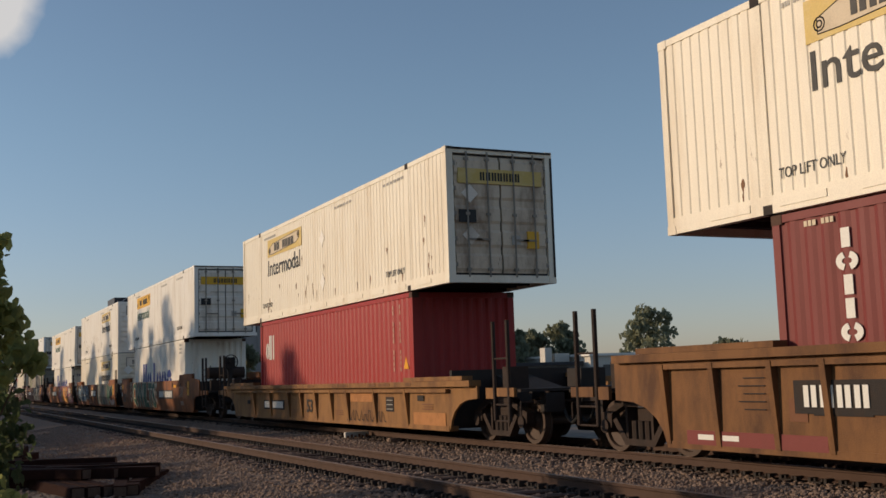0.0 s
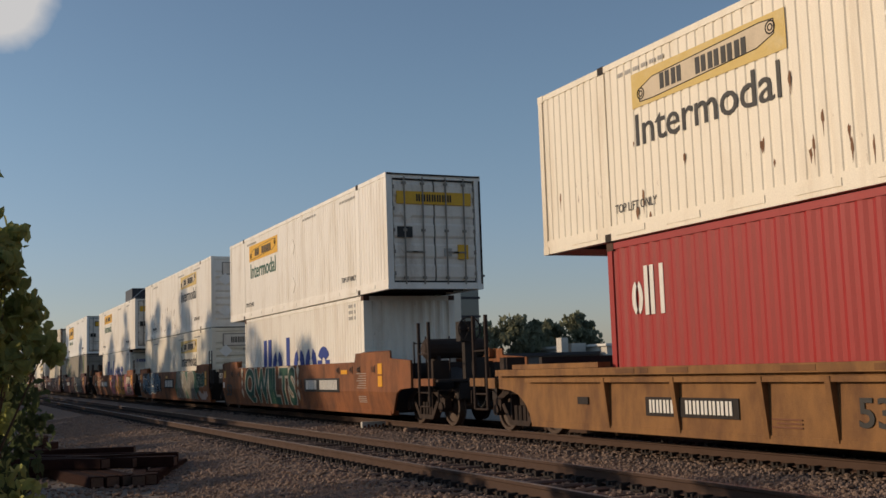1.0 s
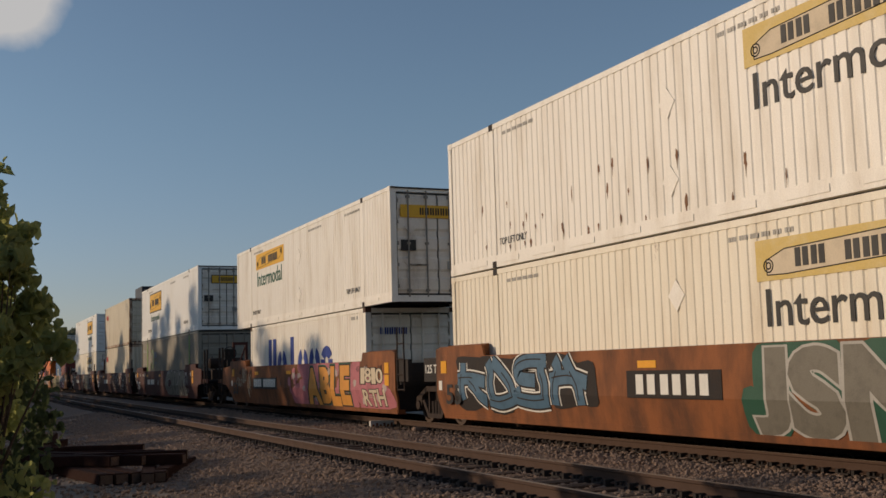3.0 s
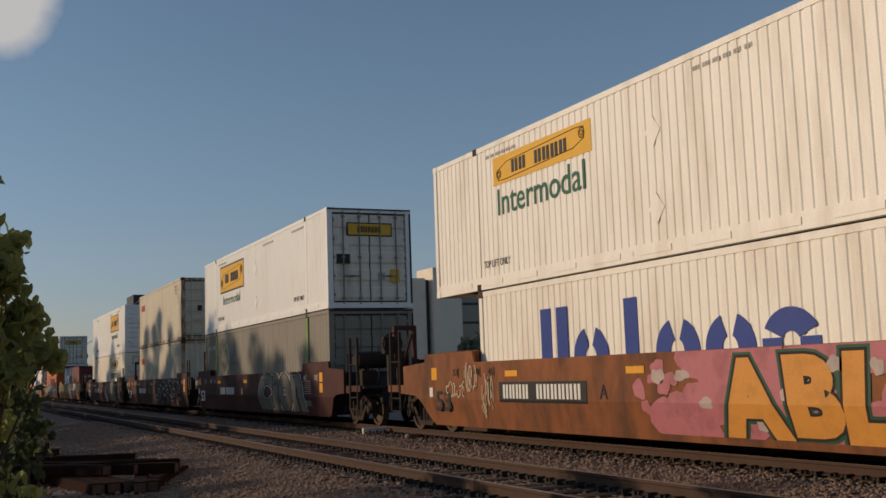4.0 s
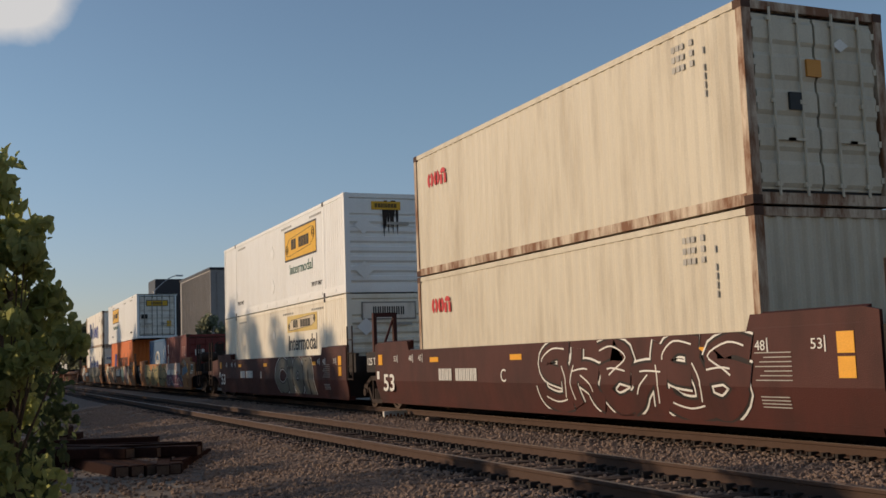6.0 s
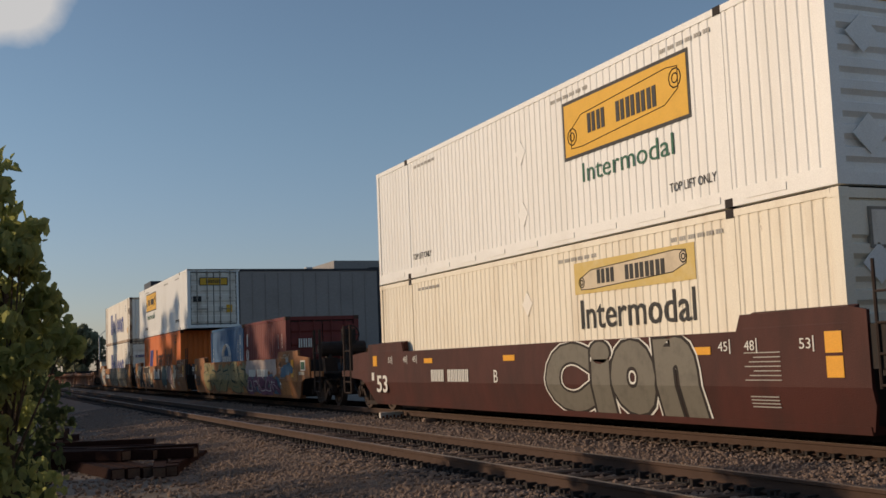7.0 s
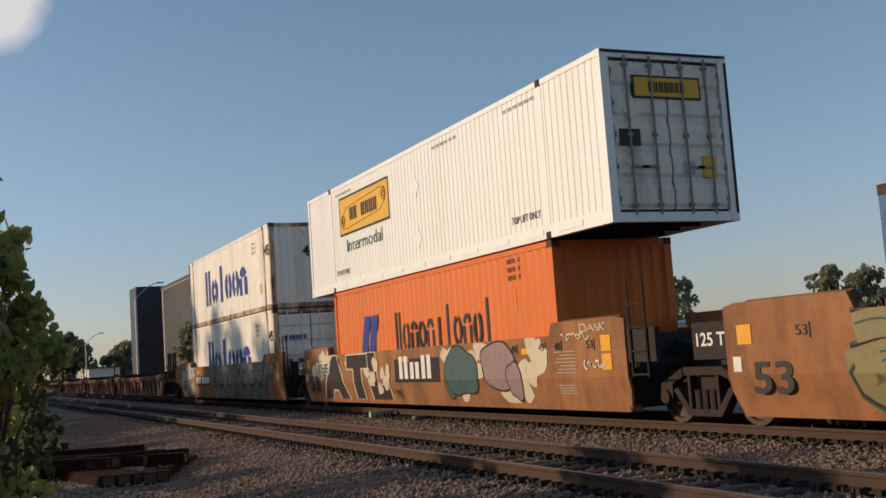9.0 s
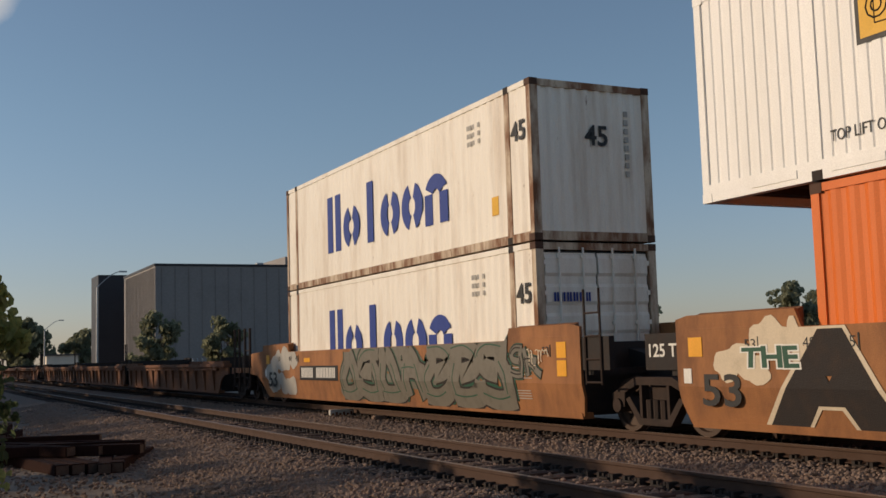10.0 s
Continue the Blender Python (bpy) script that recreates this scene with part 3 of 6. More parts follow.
# ---- well cars ----
def truck_mesh():
    """Bolster, two cast side frames with their window openings, springs and bearing caps."""
    bm = bmesh.new()
    box(bm, -0.95, 0.95, -0.2, 0.2, 0.46, 0.72)
    for sd in (-1, 1):
        a, b = sorted((sd * 0.93, sd * 1.09))
        prism(bm, [(-1.05, 0.50), (-0.72, 0.62), (-0.42, 0.74), (0.42, 0.74), (0.72, 0.62), (1.05, 0.50), (1.05, 0.60), (0.72, 0.74), (0.45, 0.86), (-0.45, 0.86), (-0.72, 0.74), (-1.05, 0.60)], 0, a, b)
        prism(bm, [(-0.70, 0.52), (-0.38, 0.14), (0.38, 0.14), (0.70, 0.52), (0.60, 0.56), (0.32, 0.24), (-0.32, 0.24), (-0.60, 0.56)], 0, a, b)
        for yy in (-0.36, 0.30):
            box(bm, a + 0.01, b - 0.01, yy, yy + 0.06, 0.24, 0.76)
        for yy in (-0.17, 0.0, 0.17):     # springs
            rod(bm, ((a + b) / 2, yy, 0.24), ((a + b) / 2, yy, 0.52), 0.075, 8)
        for e in (-1, 1):
            rod(bm, (a - 0.04, e * 0.89, 0.42), (b + 0.06, e * 0.89, 0.42), 0.11, 10)
            prism(bm, [(e * 0.74, 0.40), (e * 1.04, 0.40), (e * 1.06, 0.60), (e * 0.72, 0.68)], 0, a, b)
    return mesh_of("truck_frame", bm, M_TRUCK)


def wheelset_mesh():
    """An axle with two flanged wheels, round its own middle, with dished plates and holes' dark marks to show the turn."""
    bm = bmesh.new()
    rod(bm, (-1.1, 0, 0), (1.1, 0, 0), 0.075, 10)
    for sd in (-1, 1):
        prof = [(0.68, 0.10), (0.70, 0.445), (0.725, 0.445), (0.735, 0.42), (0.85, 0.413), (0.85, 0.345), (0.80, 0.33), (0.78, 0.16), (0.86, 0.13), (0.86, 0.10)]
        n = 28
        rings = [[bm.verts.new((sd * x, r * math.cos(2 * math.pi * i / n), r * math.sin(2 * math.pi * i / n))) for x, r in prof] for i in range(n)]
        for i in range(n):
            for k in range(len(prof)):
                k2 = (k + 1) % len(prof)
                bm.faces.new((rings[i][k], rings[i][k2], rings[(i + 1) % n][k2], rings[(i + 1) % n][k]))
        for i in range(3):      # raised casting marks
            a = 2 * math.pi * i / 3
            rod(bm, (sd * 0.79, 0.23 * math.cos(a), 0.23 * math.sin(a)), (sd * 0.815, 0.23 * math.cos(a), 0.23 * math.sin(a)), 0.035, 6)
    return mesh_of("wheelset", bm, M_TREAD)


TRUCK, WHEELS = truck_mesh(), wheelset_mesh()


def truck(car, y):
    t = part("truck", TRUCK, M_TRUCK, car, "rusty cast steel truck")
    t.location = (0, y, 0)
    for e in (-1, 1):
        w = part("wheelset", WHEELS, M_TREAD, t, "steel axle with two wheels")
        w.location = (0, e * 0.89, 0.42)
        SPINNING.append((w, e * 0.89, car))


def ladder(car, x, y, z0, z1, material, width=0.42, rungs=4):
    bm = bmesh.new()
    for yy in (y - width / 2, y + width / 2):
        rod(bm, (x, yy, z0), (x, yy, z1), 0.022, 6)
    for i in range(rungs):
        zz = z0 + 0.04 + i * 0.36
        rod(bm, (x, y - width / 2, zz), (x, y + width / 2, zz), 0.017, 6)
    part("ladder", bm, material, car, "steel ladder with tall grab rails")


def brake_gear(car, e, y):
    """Hand brake wheel on its stand, air reservoir and valve, on a coupled end's platform."""
    bm = bmesh.new()
    n, c, r = 20, Vector((-0.55, y, 2.12)), 0.27
    ring = [c + Vector((r * math.cos(2 * math.pi * i / n), 0, r * math.sin(2 * math.pi * i / n))) for i in range(n)]
    for i in range(n):
        rod(bm, ring[i], ring[(i + 1) % n], 0.02, 6)
    for i in range(6):
        a = 2 * math.pi * i / 6
        rod(bm, c, c + Vector((r * math.cos(a), 0, r * math.sin(a))), 0.014, 5)
    rod(bm, c - Vector((0, 0.05, 0)), c + Vector((0, 0.16, 0)), 0.05, 8)
    part("brake_wheel", bm, M_DARK, car, "spoked hand brake wheel")
    part("brake_stand", boxes((-0.63, -0.47, y + 0.1, y + 0.26, 1.02, 2.0), (-0.74, -0.36, y + 0.08, y + 0.3, 1.86, 2.3), (-0.35, -0.1, y + 0.1, y + 0.3, 1.02, 1.5)), M_DARK, car)
    bm = bmesh.new()
    yy = y + 0.95
    rod(bm, (-1.2, yy, 1.72), (0.2, yy, 1.72), 0.23, 14)
    rod(bm, (-1.27, yy, 1.72), (-1.2, yy, 1.72), 0.14, 14, 0.23)
    part("air_reservoir", bm, M_TRUCK, car, "rusty cylindrical air reservoir")
    for xa in (-1.0, -0.1):
        part("reservoir_cradle", boxes((xa, xa + 0.08, yy - 0.2, yy + 0.2, 1.02, 1.56)), M_DARK, car)
    bm = bmesh.new()
    for k in range(4):
        rod(bm, (-1.3 + 0.3 * k, yy + 0.45, 1.02), (-1.3 + 0.3 * k, yy + 0.45, 1.9 + 0.12 * (k % 2)), 0.02, 6)
    rod(bm, (-1.3, yy + 0.45, 1.86), (-0.4, yy + 0.45, 1.86), 0.018, 6)
    part("grab_rail", bm, M_TRUCK, car)


def portal(car, y, x0, x1, paint):
    """A frame of two posts and a head, with a slanting brace, over a well's end."""
    bm = boxes((x0, x0 + 0.1, y - 0.06, y + 0.06, 1.0, 2.6), (x1 - 0.1, x1, y - 0.06, y + 0.06, 1.0, 2.6), (x0 + 0.1, x1 - 0.1, y - 0.06, y + 0.06, 2.48, 2.6))
    rod(bm, (x0 + 0.1, y, 1.15), (x1 - 0.1, y, 2.4), 0.035, 6)
    part("crossover_frame", bm, paint, car, "brown steel frame over the well's end")


def well_car(s, paint, label, style, near, far, top=1.5, ribs=tuple(-7.8 + 1.3 * n for n in range(13))):
    """A well for one stack. style 'smooth' or 'ribbed'; near and far: 'joint' (shared truck) or 'coupled' (own truck and platform)."""
    car = on_train("well_car", label, "rail car", s, "well cars of the train")
    xo = 1.53
    lift = 0.22

    def outline(sgn, kind):
        """The plate's edge from the top round one end to the bottom."""
        pts = [(6.15, top), (6.25, top + lift)]
        if kind == "joint":
            pts += [(8.25, top + lift), (8.5, top + lift - 0.05), (8.5, 0.55), (8.38, 0.24)]
        else:
            pts += [(8.0, top + lift), (8.6, top + lift), (8.62, top + 0.05), (9.85, top - 0.02), (9.85, 0.86), (9.2, 0.82), (8.95, 0.72), (8.45, 0.24)]
        return [(sgn * u, v) for u, v in pts]
    if style == "ribbed":
        lift = 0.0
        edge = lambda sgn, kind: [(sgn * u, v) for u, v in ([(9.6, top), (9.6, 0.86), (9.15, 0.83), (8.85, 0.75), (8.6, 0.6), (8.45, 0.42), (8.38, 0.24)] if kind == "coupled" else [(8.6, top), (8.6, 0.55), (8.4, 0.24)])]
    else:
        edge = outline
    for sd in (-1, 1):
        a, b = sorted((sd * xo, sd * (xo - 0.05)))
        bm = bmesh.new()
        prism(bm, edge(-1, near)[::-1] + edge(1, far), 0, a, b)
        part("side_plate", bm, paint, car)
        part("bottom_chord", boxes((*sorted((sd * (xo + 0.015), sd * (xo - 0.2))), -8.35, 8.35, 0.20, 0.30)), paint, car)
        if style == "smooth":
            part("top_chord", boxes((*sorted((sd * (xo - 0.055), sd * (xo - 0.16))), -6.1, 6.1, top - 0.14, top - 0.005)), paint, car)
            for e, kind in ((-1, near), (1, far)):
                bm = bmesh.new()      # folded guide plate over the raised end
                prism(bm, [(sd * (xo + 0.004), top + 0.02), (sd * (xo - 0.03), top + lift - 0.03), (sd * (xo - 0.2), top + lift + 0.03), (sd * (xo - 0.2), top + 0.02)], 1, *sorted((e * 6.3, e * 8.2)))
                part("box_guide", bm, paint, car)
        else:
            part("top_chord", boxes((*sorted((sd * (xo + 0.12), sd * (xo - 0.14))), -9.5 if near == "coupled" else -8.5, 9.5 if far == "coupled" else 8.5, top - 0.005, top + 0.11)), paint, car)
            part("chord_lip", boxes((*sorted((sd * (xo + 0.10), sd * (xo + 0.005))), -8.4, 8.4, top - 0.12, top - 0.05)), paint, car)
            for yy in ribs:
                bm = bmesh.new()
                prism(bm, [(sd * xo, 0.26), (sd * (xo + 0.03), 0.26), (sd * (xo + 0.115), top - 0.05), (sd * xo, top - 0.05)], 1, yy - 0.045, yy + 0.045)
                part("rib", bm, paint, car)
            for e in (-1, 1):
                part("box_guide", boxes((*sorted((sd * (xo + 0.02), sd * (xo - 0.22))), *sorted((e * 6.1, e * 9.0)), top + 0.115, top + 0.2)), paint, car)
    for q, yy in enumerate((5.9, 6.9, 7.9)):      # lock levers along the chord
        bm = bmesh.new()
        zt = top + lift + 0.02
        rod(bm, (1.42, yy, zt), (1.42, yy, zt + 0.3), 0.022, 6)
        rod(bm, (1.42, yy, zt + 0.3), (1.42, yy + 0.16, zt + 0.33), 0.022, 6)
        rod(bm, (1.42, yy + 0.16, zt + 0.33), (1.42, yy + 0.24, zt + 0.2), 0.022, 6)
        part("lock_lever", bm, M_GALV, car, "bent grey lock lever")
    bm = boxes((-1.33, -0.9, -8.2, 8.2, 0.24, 0.31), (0.9, 1.33, -8.2, 8.2, 0.24, 0.31))
    for i in range(9):
        box(bm, -0.9, 0.9, -8.0 + 2 * i - 0.2, -8.0 + 2 * i + 0.2, 0.24, 0.31)
    part("well_floor", bm, M_DARK, car)
    for e, kind in ((-1, near), (1, far)):
        mine = M_DARK if style == "smooth" else paint
        part("bulkhead", boxes((-1.4, 1.4, *sorted((e * 8.15, e * 8.25)), 0.3, 1.42)), M_DARK, car)
        bm = bmesh.new()
        prism(bm, [(e * 8.25, 0.45), (e * 9.5, 0.72), (e * 9.75, 0.72), (e * 9.75, 1.0), (e * 8.25, 1.3)], 0, -0.4, 0.4)
        part("end_sill", bm, M_DARK, car)
        if kind == "joint":
            for sd in (-1, 1):      # corner wings with their capacity mark
                part("end_wing", boxes((*sorted((sd * 1.50, sd * 1.40)), *sorted((e * 8.5, e * 9.25)), 0.98, 1.5)), M_DARK, car)
                part("wing_brace", boxes((*sorted((sd * 1.45, sd * 0.4)), *sorted((e * 8.6, e * 8.72)), 0.9, 1.0)), M_DARK, car)
            if e < 0:
                ladder(car, -1.52, -8.85, 0.75, 2.25, M_TRUCK)
        else:
            part("platform", boxes((-1.42, 1.42, *sorted((e * 9.9, e * 11.1)), 0.98, 1.03)), M_DARK, car, "steel grating platform")
            for xa, ya, yb, za in ((-1.48, 9.86, 10.15, 0.86), (-1.48, 10.3, 10.95, 0.9), (1.42, 9.86, 11.0, 0.86)):
                part("platform_edge", boxes((xa, xa + 0.06, *sorted((e * ya, e * yb)), za, 1.06)), paint, car)
            # hoses, rods and brackets under and over the platform
            for q in range(3):
                bm = bmesh.new()
                prev = Vector((-0.5 + 0.3 * q, e * 10.9, 0.95))
                for m in range(1, 7):
                    g = m / 6
                    p = Vector((-0.5 + 0.3 * q, e * (10.9 + 0.85 * g), 0.95 - 0.55 * math.sin(math.pi * g)))
                    rod(bm, prev, p, 0.028, 6); prev = p
                part("air_hose", bm, M_BLACK, car, "drooping black rubber air hose")
            bm = bmesh.new()
            rod(bm, (-1.4, e * 11.05, 0.8), (1.4, e * 11.05, 0.8), 0.018, 6)
            rod(bm, (-1.4, e * 11.05, 0.8), (-1.4, e * 11.05, 0.55), 0.018, 6)
            part("uncoupling_lever", bm, M_TRUCK, car)
            part("valve_box", boxes((-1.15, -0.75, *sorted((e * 9.95, e * 10.25)), 1.035, 1.45)), M_TRUCK, car, "rusty brake valve box")
            part("valve_box", boxes((0.2, 0.75, *sorted((e * 10.1, e * 10.6)), 1.035, 1.38)), M_DARK, car)
            part("coupler", boxes((-0.16, 0.16, *sorted((e * 9.8, e * 11.7)), 0.72, 0.96), (-0.24, 0.2, *sorted((e * 11.55, e * 11.9)), 0.66, 1.0)), M_TRUCK, car)
            bm = bmesh.new()
            for yy in (e * 10.2, e * 10.75):
                rod(bm, (-1.46, yy, 0.45), (-1.46, yy, 2.3), 0.042, 8)
            for zz in (0.45, 0.75, 1.6):
                rod(bm, (-1.46, e * 10.2, zz), (-1.46, e * 10.75, zz), 0.018, 6)
            part("grab_rail", bm, M_TRUCK, car, "pale worn grab rails over a step")
            part("hose_bracket", boxes((-0.9, -0.5, *sorted((e * 10.9, e * 11.1)), 0.6, 0.95)), M_DARK, car)
    if near == "coupled":
        if style == "smooth":
            brake_gear(car, -1, -10.95)
        truck(car, -9.65)
    truck(car, 9.65)
    return car


XW = -1.536            # just proud of a well's side plate
PROUD = [0]


def plate(car, name, y0, y1, z0, z1, material, x=XW, label=""):
    PROUD[0] = (PROUD[0] + 1) % 7
    return part(name, boxes((x - 0.003 - 0.0004 * PROUD[0], x + 0.003, min(y0, y1), max(y0, y1), z0, z1)), material, car, label)


def car_marks(car, light=True, number=None, big=None, mark=None, y53=7.4, top=1.5, cap=True):
    """The marks along a well's side: number as bars, load figures, yellow reflectors, small notices."""
    ink = M_SIGNW if light else M_BLACK
    if number is not None:
        y, w = number
        if mark:
            plate(car, "number_patch", y - w / 2 - 0.15, y + w / 2 + 0.15, 0.72, 1.1, M_BLACK)
        strokes(y, 0.79, 0.26, w, M_SIGNW, car, XW - 0.008, "aaaa aaaaaa", name="car_number_bar")
    for yy, kind in ((y53, 1),):
        words_side("53", yy, 0.52, 0.58, ink, car, XW - 0.005, 0.75, bold=0.01)
    for yy in (4.6, 0.6, -5.35):
        plate(car, "reflector", yy - 0.24, yy + 0.24, top - 0.3, top - 0.19, M_REFL, label="yellow reflector strip")
    for yy, za in ((-7.95, top - 0.32), (-7.95, top - 0.62), (8.1, top - 0.34)):
        plate(car, "reflector", yy - 0.14, yy + 0.14, za, za + 0.26, M_REFL, label="yellow reflector square")
    for k in range(7):
        plate(car, "notice", -7.0, -6.3 - 0.09 * (k * 5 % 3), 1.2 - 0.06 * k, 1.213 - 0.06 * k, M_GFADE)
    plate(car, "notice", 8.2, 8.36, 0.8, 1.0, M_SIGNW)
    for yy, tx in ((-7.5, "53"), (-6.45, "48"), (-5.9, "45"), (-4.85, "40"), (5.4, "45"), (6.0, "48"), (7.0, "53")):
        words_side(tx, yy + 0.03, top - 0.26, 0.19, ink, car, XW - 0.005, 0.2)
        plate(car, "load_mark", yy - 0.12, yy - 0.1, top - 0.3, top - 0.1, ink)
    for k in range(4):
        plate(car, "notice", -6.9, -6.35, 0.62 - 0.045 * k, 0.635 - 0.045 * k, M_GFADE)
    if cap:
        words_side("125 T", 8.87, 1.17, 0.26, M_SIGNW, car, -1.506, 0.62, bold=0.004)


def on_plate(y, z):
    """Keeps paint within a smooth well's side plate."""
    return y, min(max(z, 0.256), 1.492 if abs(y) < 6.2 else 1.69)


def blob(bm, y, z, ry, rz, rng, x, wob=0.25, n=18, sq=0.7):
    ph = [rng.uniform(0, 6.28) for _ in range(3)]
    pts = []
    for i in range(n):
        a = 2 * math.pi * i / n
        k = 1 + wob * (math.sin(2 * a + ph[0]) * 0.5 + math.sin(3 * a + ph[1]) * 0.35 + math.sin(5 * a + ph[2]) * 0.3)
        c, q = math.cos(a), math.sin(a)
        pts.append(on_plate(y + ry * k * math.copysign(abs(c) ** sq, c), z + rz * k * math.copysign(abs(q) ** sq, q)))
    prism(bm, pts, 0, x - 0.001, x + 0.002)


def stroke(bm, pts, half, x):
    """A line of paint through points, of a given half width."""
    left, right = [], []
    for k, p in enumerate(pts):
        a, b = Vector(pts[max(0, k - 1)]), Vector(pts[min(len(pts) - 1, k + 1)])
        d = (b - a).normalized() if (b - a).length else Vector((1, 0))
        left.append(on_plate(p[0] - d.y * half, p[1] + d.x * half))
        right.append(on_plate(p[0] + d.y * half, p[1] - d.x * half))
    prism(bm, left + right[::-1], 0, x - 0.001, x + 0.001)


def clouds(car, y0, y1, z0, z1, count, material, seed, size=(0.25, 0.45), lift=0.0015):
    """Sprayed clouds of one colour, side by side."""
    rng = random.Random(seed)
    for i in range(count):
        bm = bmesh.new()
        blob(bm, y0 + (y1 - y0) * (i + rng.uniform(0.2, 0.8)) / count, rng.uniform(z0, z1), rng.uniform(*size), rng.uniform(*size) * 0.8, rng, XW - lift - 0.0003 * (i % 9), 0.3, 20, 0.9)
        part("graffiti_ground", bm, material, car, "sprayed patch of colour")


def glyph(ch, offset):
    cu = bpy.data.curves.new("lettering", "FONT")
    cu.body, cu.size, cu.extrude, cu.offset, cu.resolution_u = ch, 1.0, 0.001, offset, 4
    ob = bpy.data.objects.new("lettering", cu)
    me = bpy.data.meshes.new_from_object(ob)
    bpy.data.objects.remove(ob)
    return me


def graffiti_word(car, word, y0, y1, z0, z1, layers, seed, label, flare=0.0, lift=0.006, sway=0.04):
    """Fat sprayed letters that fill a field; layers of (swelling, paint) from the outer edge to the fill."""
    rng = random.Random(seed)
    fat = layers[-1][0]
    sizes = []
    for ch in word:
        me = glyph(ch, fat)
        us, vs = [v.co.x for v in me.vertices], [v.co.y for v in me.vertices]
        sizes.append((min(us), max(us), min(vs), max(vs)))
    total = sum(max(q[1] - q[0], 0.3) for q in sizes)
    y = y0
    for i, (ch, (u0, u1, v0, v1)) in enumerate(zip(word, sizes)):
        cell = (y0 - y1) * max(u1 - u0, 0.3) / total
        low, high = z0 + rng.uniform(0, sway), z1 - rng.uniform(0, sway)
        lean = rng.uniform(-1, 1) * sway * 1.5
        mid = (y0 + y1) / 2
        for n, (offset, paint) in enumerate(layers):
            me = glyph(ch, offset)
            for v in me.vertices:
                f = (v.co.y - v0) / (v1 - v0)
                yy = y - (v.co.x - u0) / (u1 - u0) * cell * 0.97 + lean * (f - 0.5)
                yy = mid + (yy - mid) * (1 + flare * (0.5 - f))
                v.co = (XW - lift - 0.0012 * n - 0.0002 * (i % 3) + (0.0006 if v.co.z < 0 else 0), *on_plate(yy, low + f * (high - low)))
            me.materials.clear(); me.materials.append(paint)
            part("graffiti_letter" if n == len(layers) - 1 else "graffiti_edge", me, paint, car, label if n == len(layers) - 1 else "")
        y -= cell


def graffiti(car, y0, y1, z0, z1, count, fill, edge, seed, ground=None, inner=None, label="", fat=0.2):
    """Interlocking sprayed strokes that no one can read: bent stems, kicks and hooks with edge lines, y falling from y0 to y1."""
    rng = random.Random(seed)
    step = (y0 - y1) / count
    zm, hz = (z0 + z1) / 2, (z1 - z0) / 2
    half = min(step, 2 * hz) * fat * 0.62
    if ground:
        for i in range(count):
            bm = bmesh.new()
            blob(bm, y0 - step * (i + 0.5), zm + rng.uniform(-0.06, 0.06), step * 0.66, hz * 0.98, rng, XW - 0.002 - 0.0003 * (i % 5), 0.3, 28, 0.6)
            part("graffiti_ground", bm, ground, car, "sprayed patch of colour")
    forms = (((-0.30, -1), (-0.36, -0.2), (-0.24, 0.5), (-0.30, 1)), ((-0.42, 0.92), (0.10, 1.0), (0.44, 0.62), (0.30, 0.18), (-0.12, 0.02)), ((-0.10, 0.05), (0.20, -0.35), (0.34, -0.72), (0.56, -1)),
             ((0.34, -1), (0.30, -0.2), (0.06, 0.5), (-0.12, 1)), ((-0.45, 0.1), (0.0, 0.2), (0.45, 0.0)), ((0.46, 0.85), (0.0, 0.98), (-0.36, 0.6), (0.0, 0.08), (0.36, -0.4), (0.0, -0.95), (-0.46, -0.8)),
             ((-0.46, -0.9), (0.0, -1.0), (0.46, -0.75), (0.52, -0.3)))
    plans = ((0, 1, 2), (0, 3, 4), (5, 6), (0, 2, 4), (0, 1, 6), (3, 0, 6), (5, 4))
    for i in range(count):
        yc, lean, flip = y0 - step * (i + 0.5), rng.uniform(-0.12, 0.12), rng.choice((1, 1, -1))
        lines = []
        for q in rng.choice(plans):
            pts = [(yc - flip * step * 1.04 * (u + rng.uniform(-0.05, 0.05)) + lean * v, zm + (hz - half * 0.8) * (v + rng.uniform(-0.06, 0.06))) for u, v in forms[q]]
            fine = []
            for k in range(len(pts) - 1):       # round the bends
                a, b, c, d = (Vector(pts[min(max(k + m, 0), len(pts) - 1)]) for m in (-1, 0, 1, 2))
                for g in (0, 0.25, 0.5, 0.75):
                    fine.append(tuple(0.5 * (2 * b + (c - a) * g + (2 * a - 5 * b + 4 * c - d) * g * g + (3 * b - a - 3 * c + d) * g ** 3)))
            lines.append(fine + [pts[-1]])
        x = XW - 0.005 - 0.0004 * (i % 2)
        for n, (grow, paint, name) in enumerate(((0.075, edge, "graffiti_edge"), (0.04, M_DARK if edge is not M_DARK else fill, "graffiti_edge"), (0.0, fill, "graffiti_shape"))):
            bm = bmesh.new()
            for k, pts in enumerate(lines):
                wide = half + grow * min(1.0, hz * 1.8)
                stroke(bm, pts, wide, x - 0.003 * n - 0.0009 * k)
            part(name, bm, paint, car, (label or "sprayed graffiti lettering") if n == 2 else "")
        bm = bmesh.new()
        for k, pts in enumerate(lines):      # a thin line along each stroke
            m = len(pts) // 2
            stroke(bm, [(p[0] + half * 0.45, p[1] + half * 0.2) for p in pts[1:m + 2]], 0.013, x - 0.0098 - 0.0004 * k)
        part("graffiti_line", bm, inner or M_DARK, car)


FOLD = 0.76            # the side plates lean in below this height
BENT = ("side_plate", "bottom_chord", "graffiti", "notice", "reflector", "number_patch", "lettering", "load_mark", "repair_patch", "sprayed_tag", "car_number_bar", "wordmark_bar")


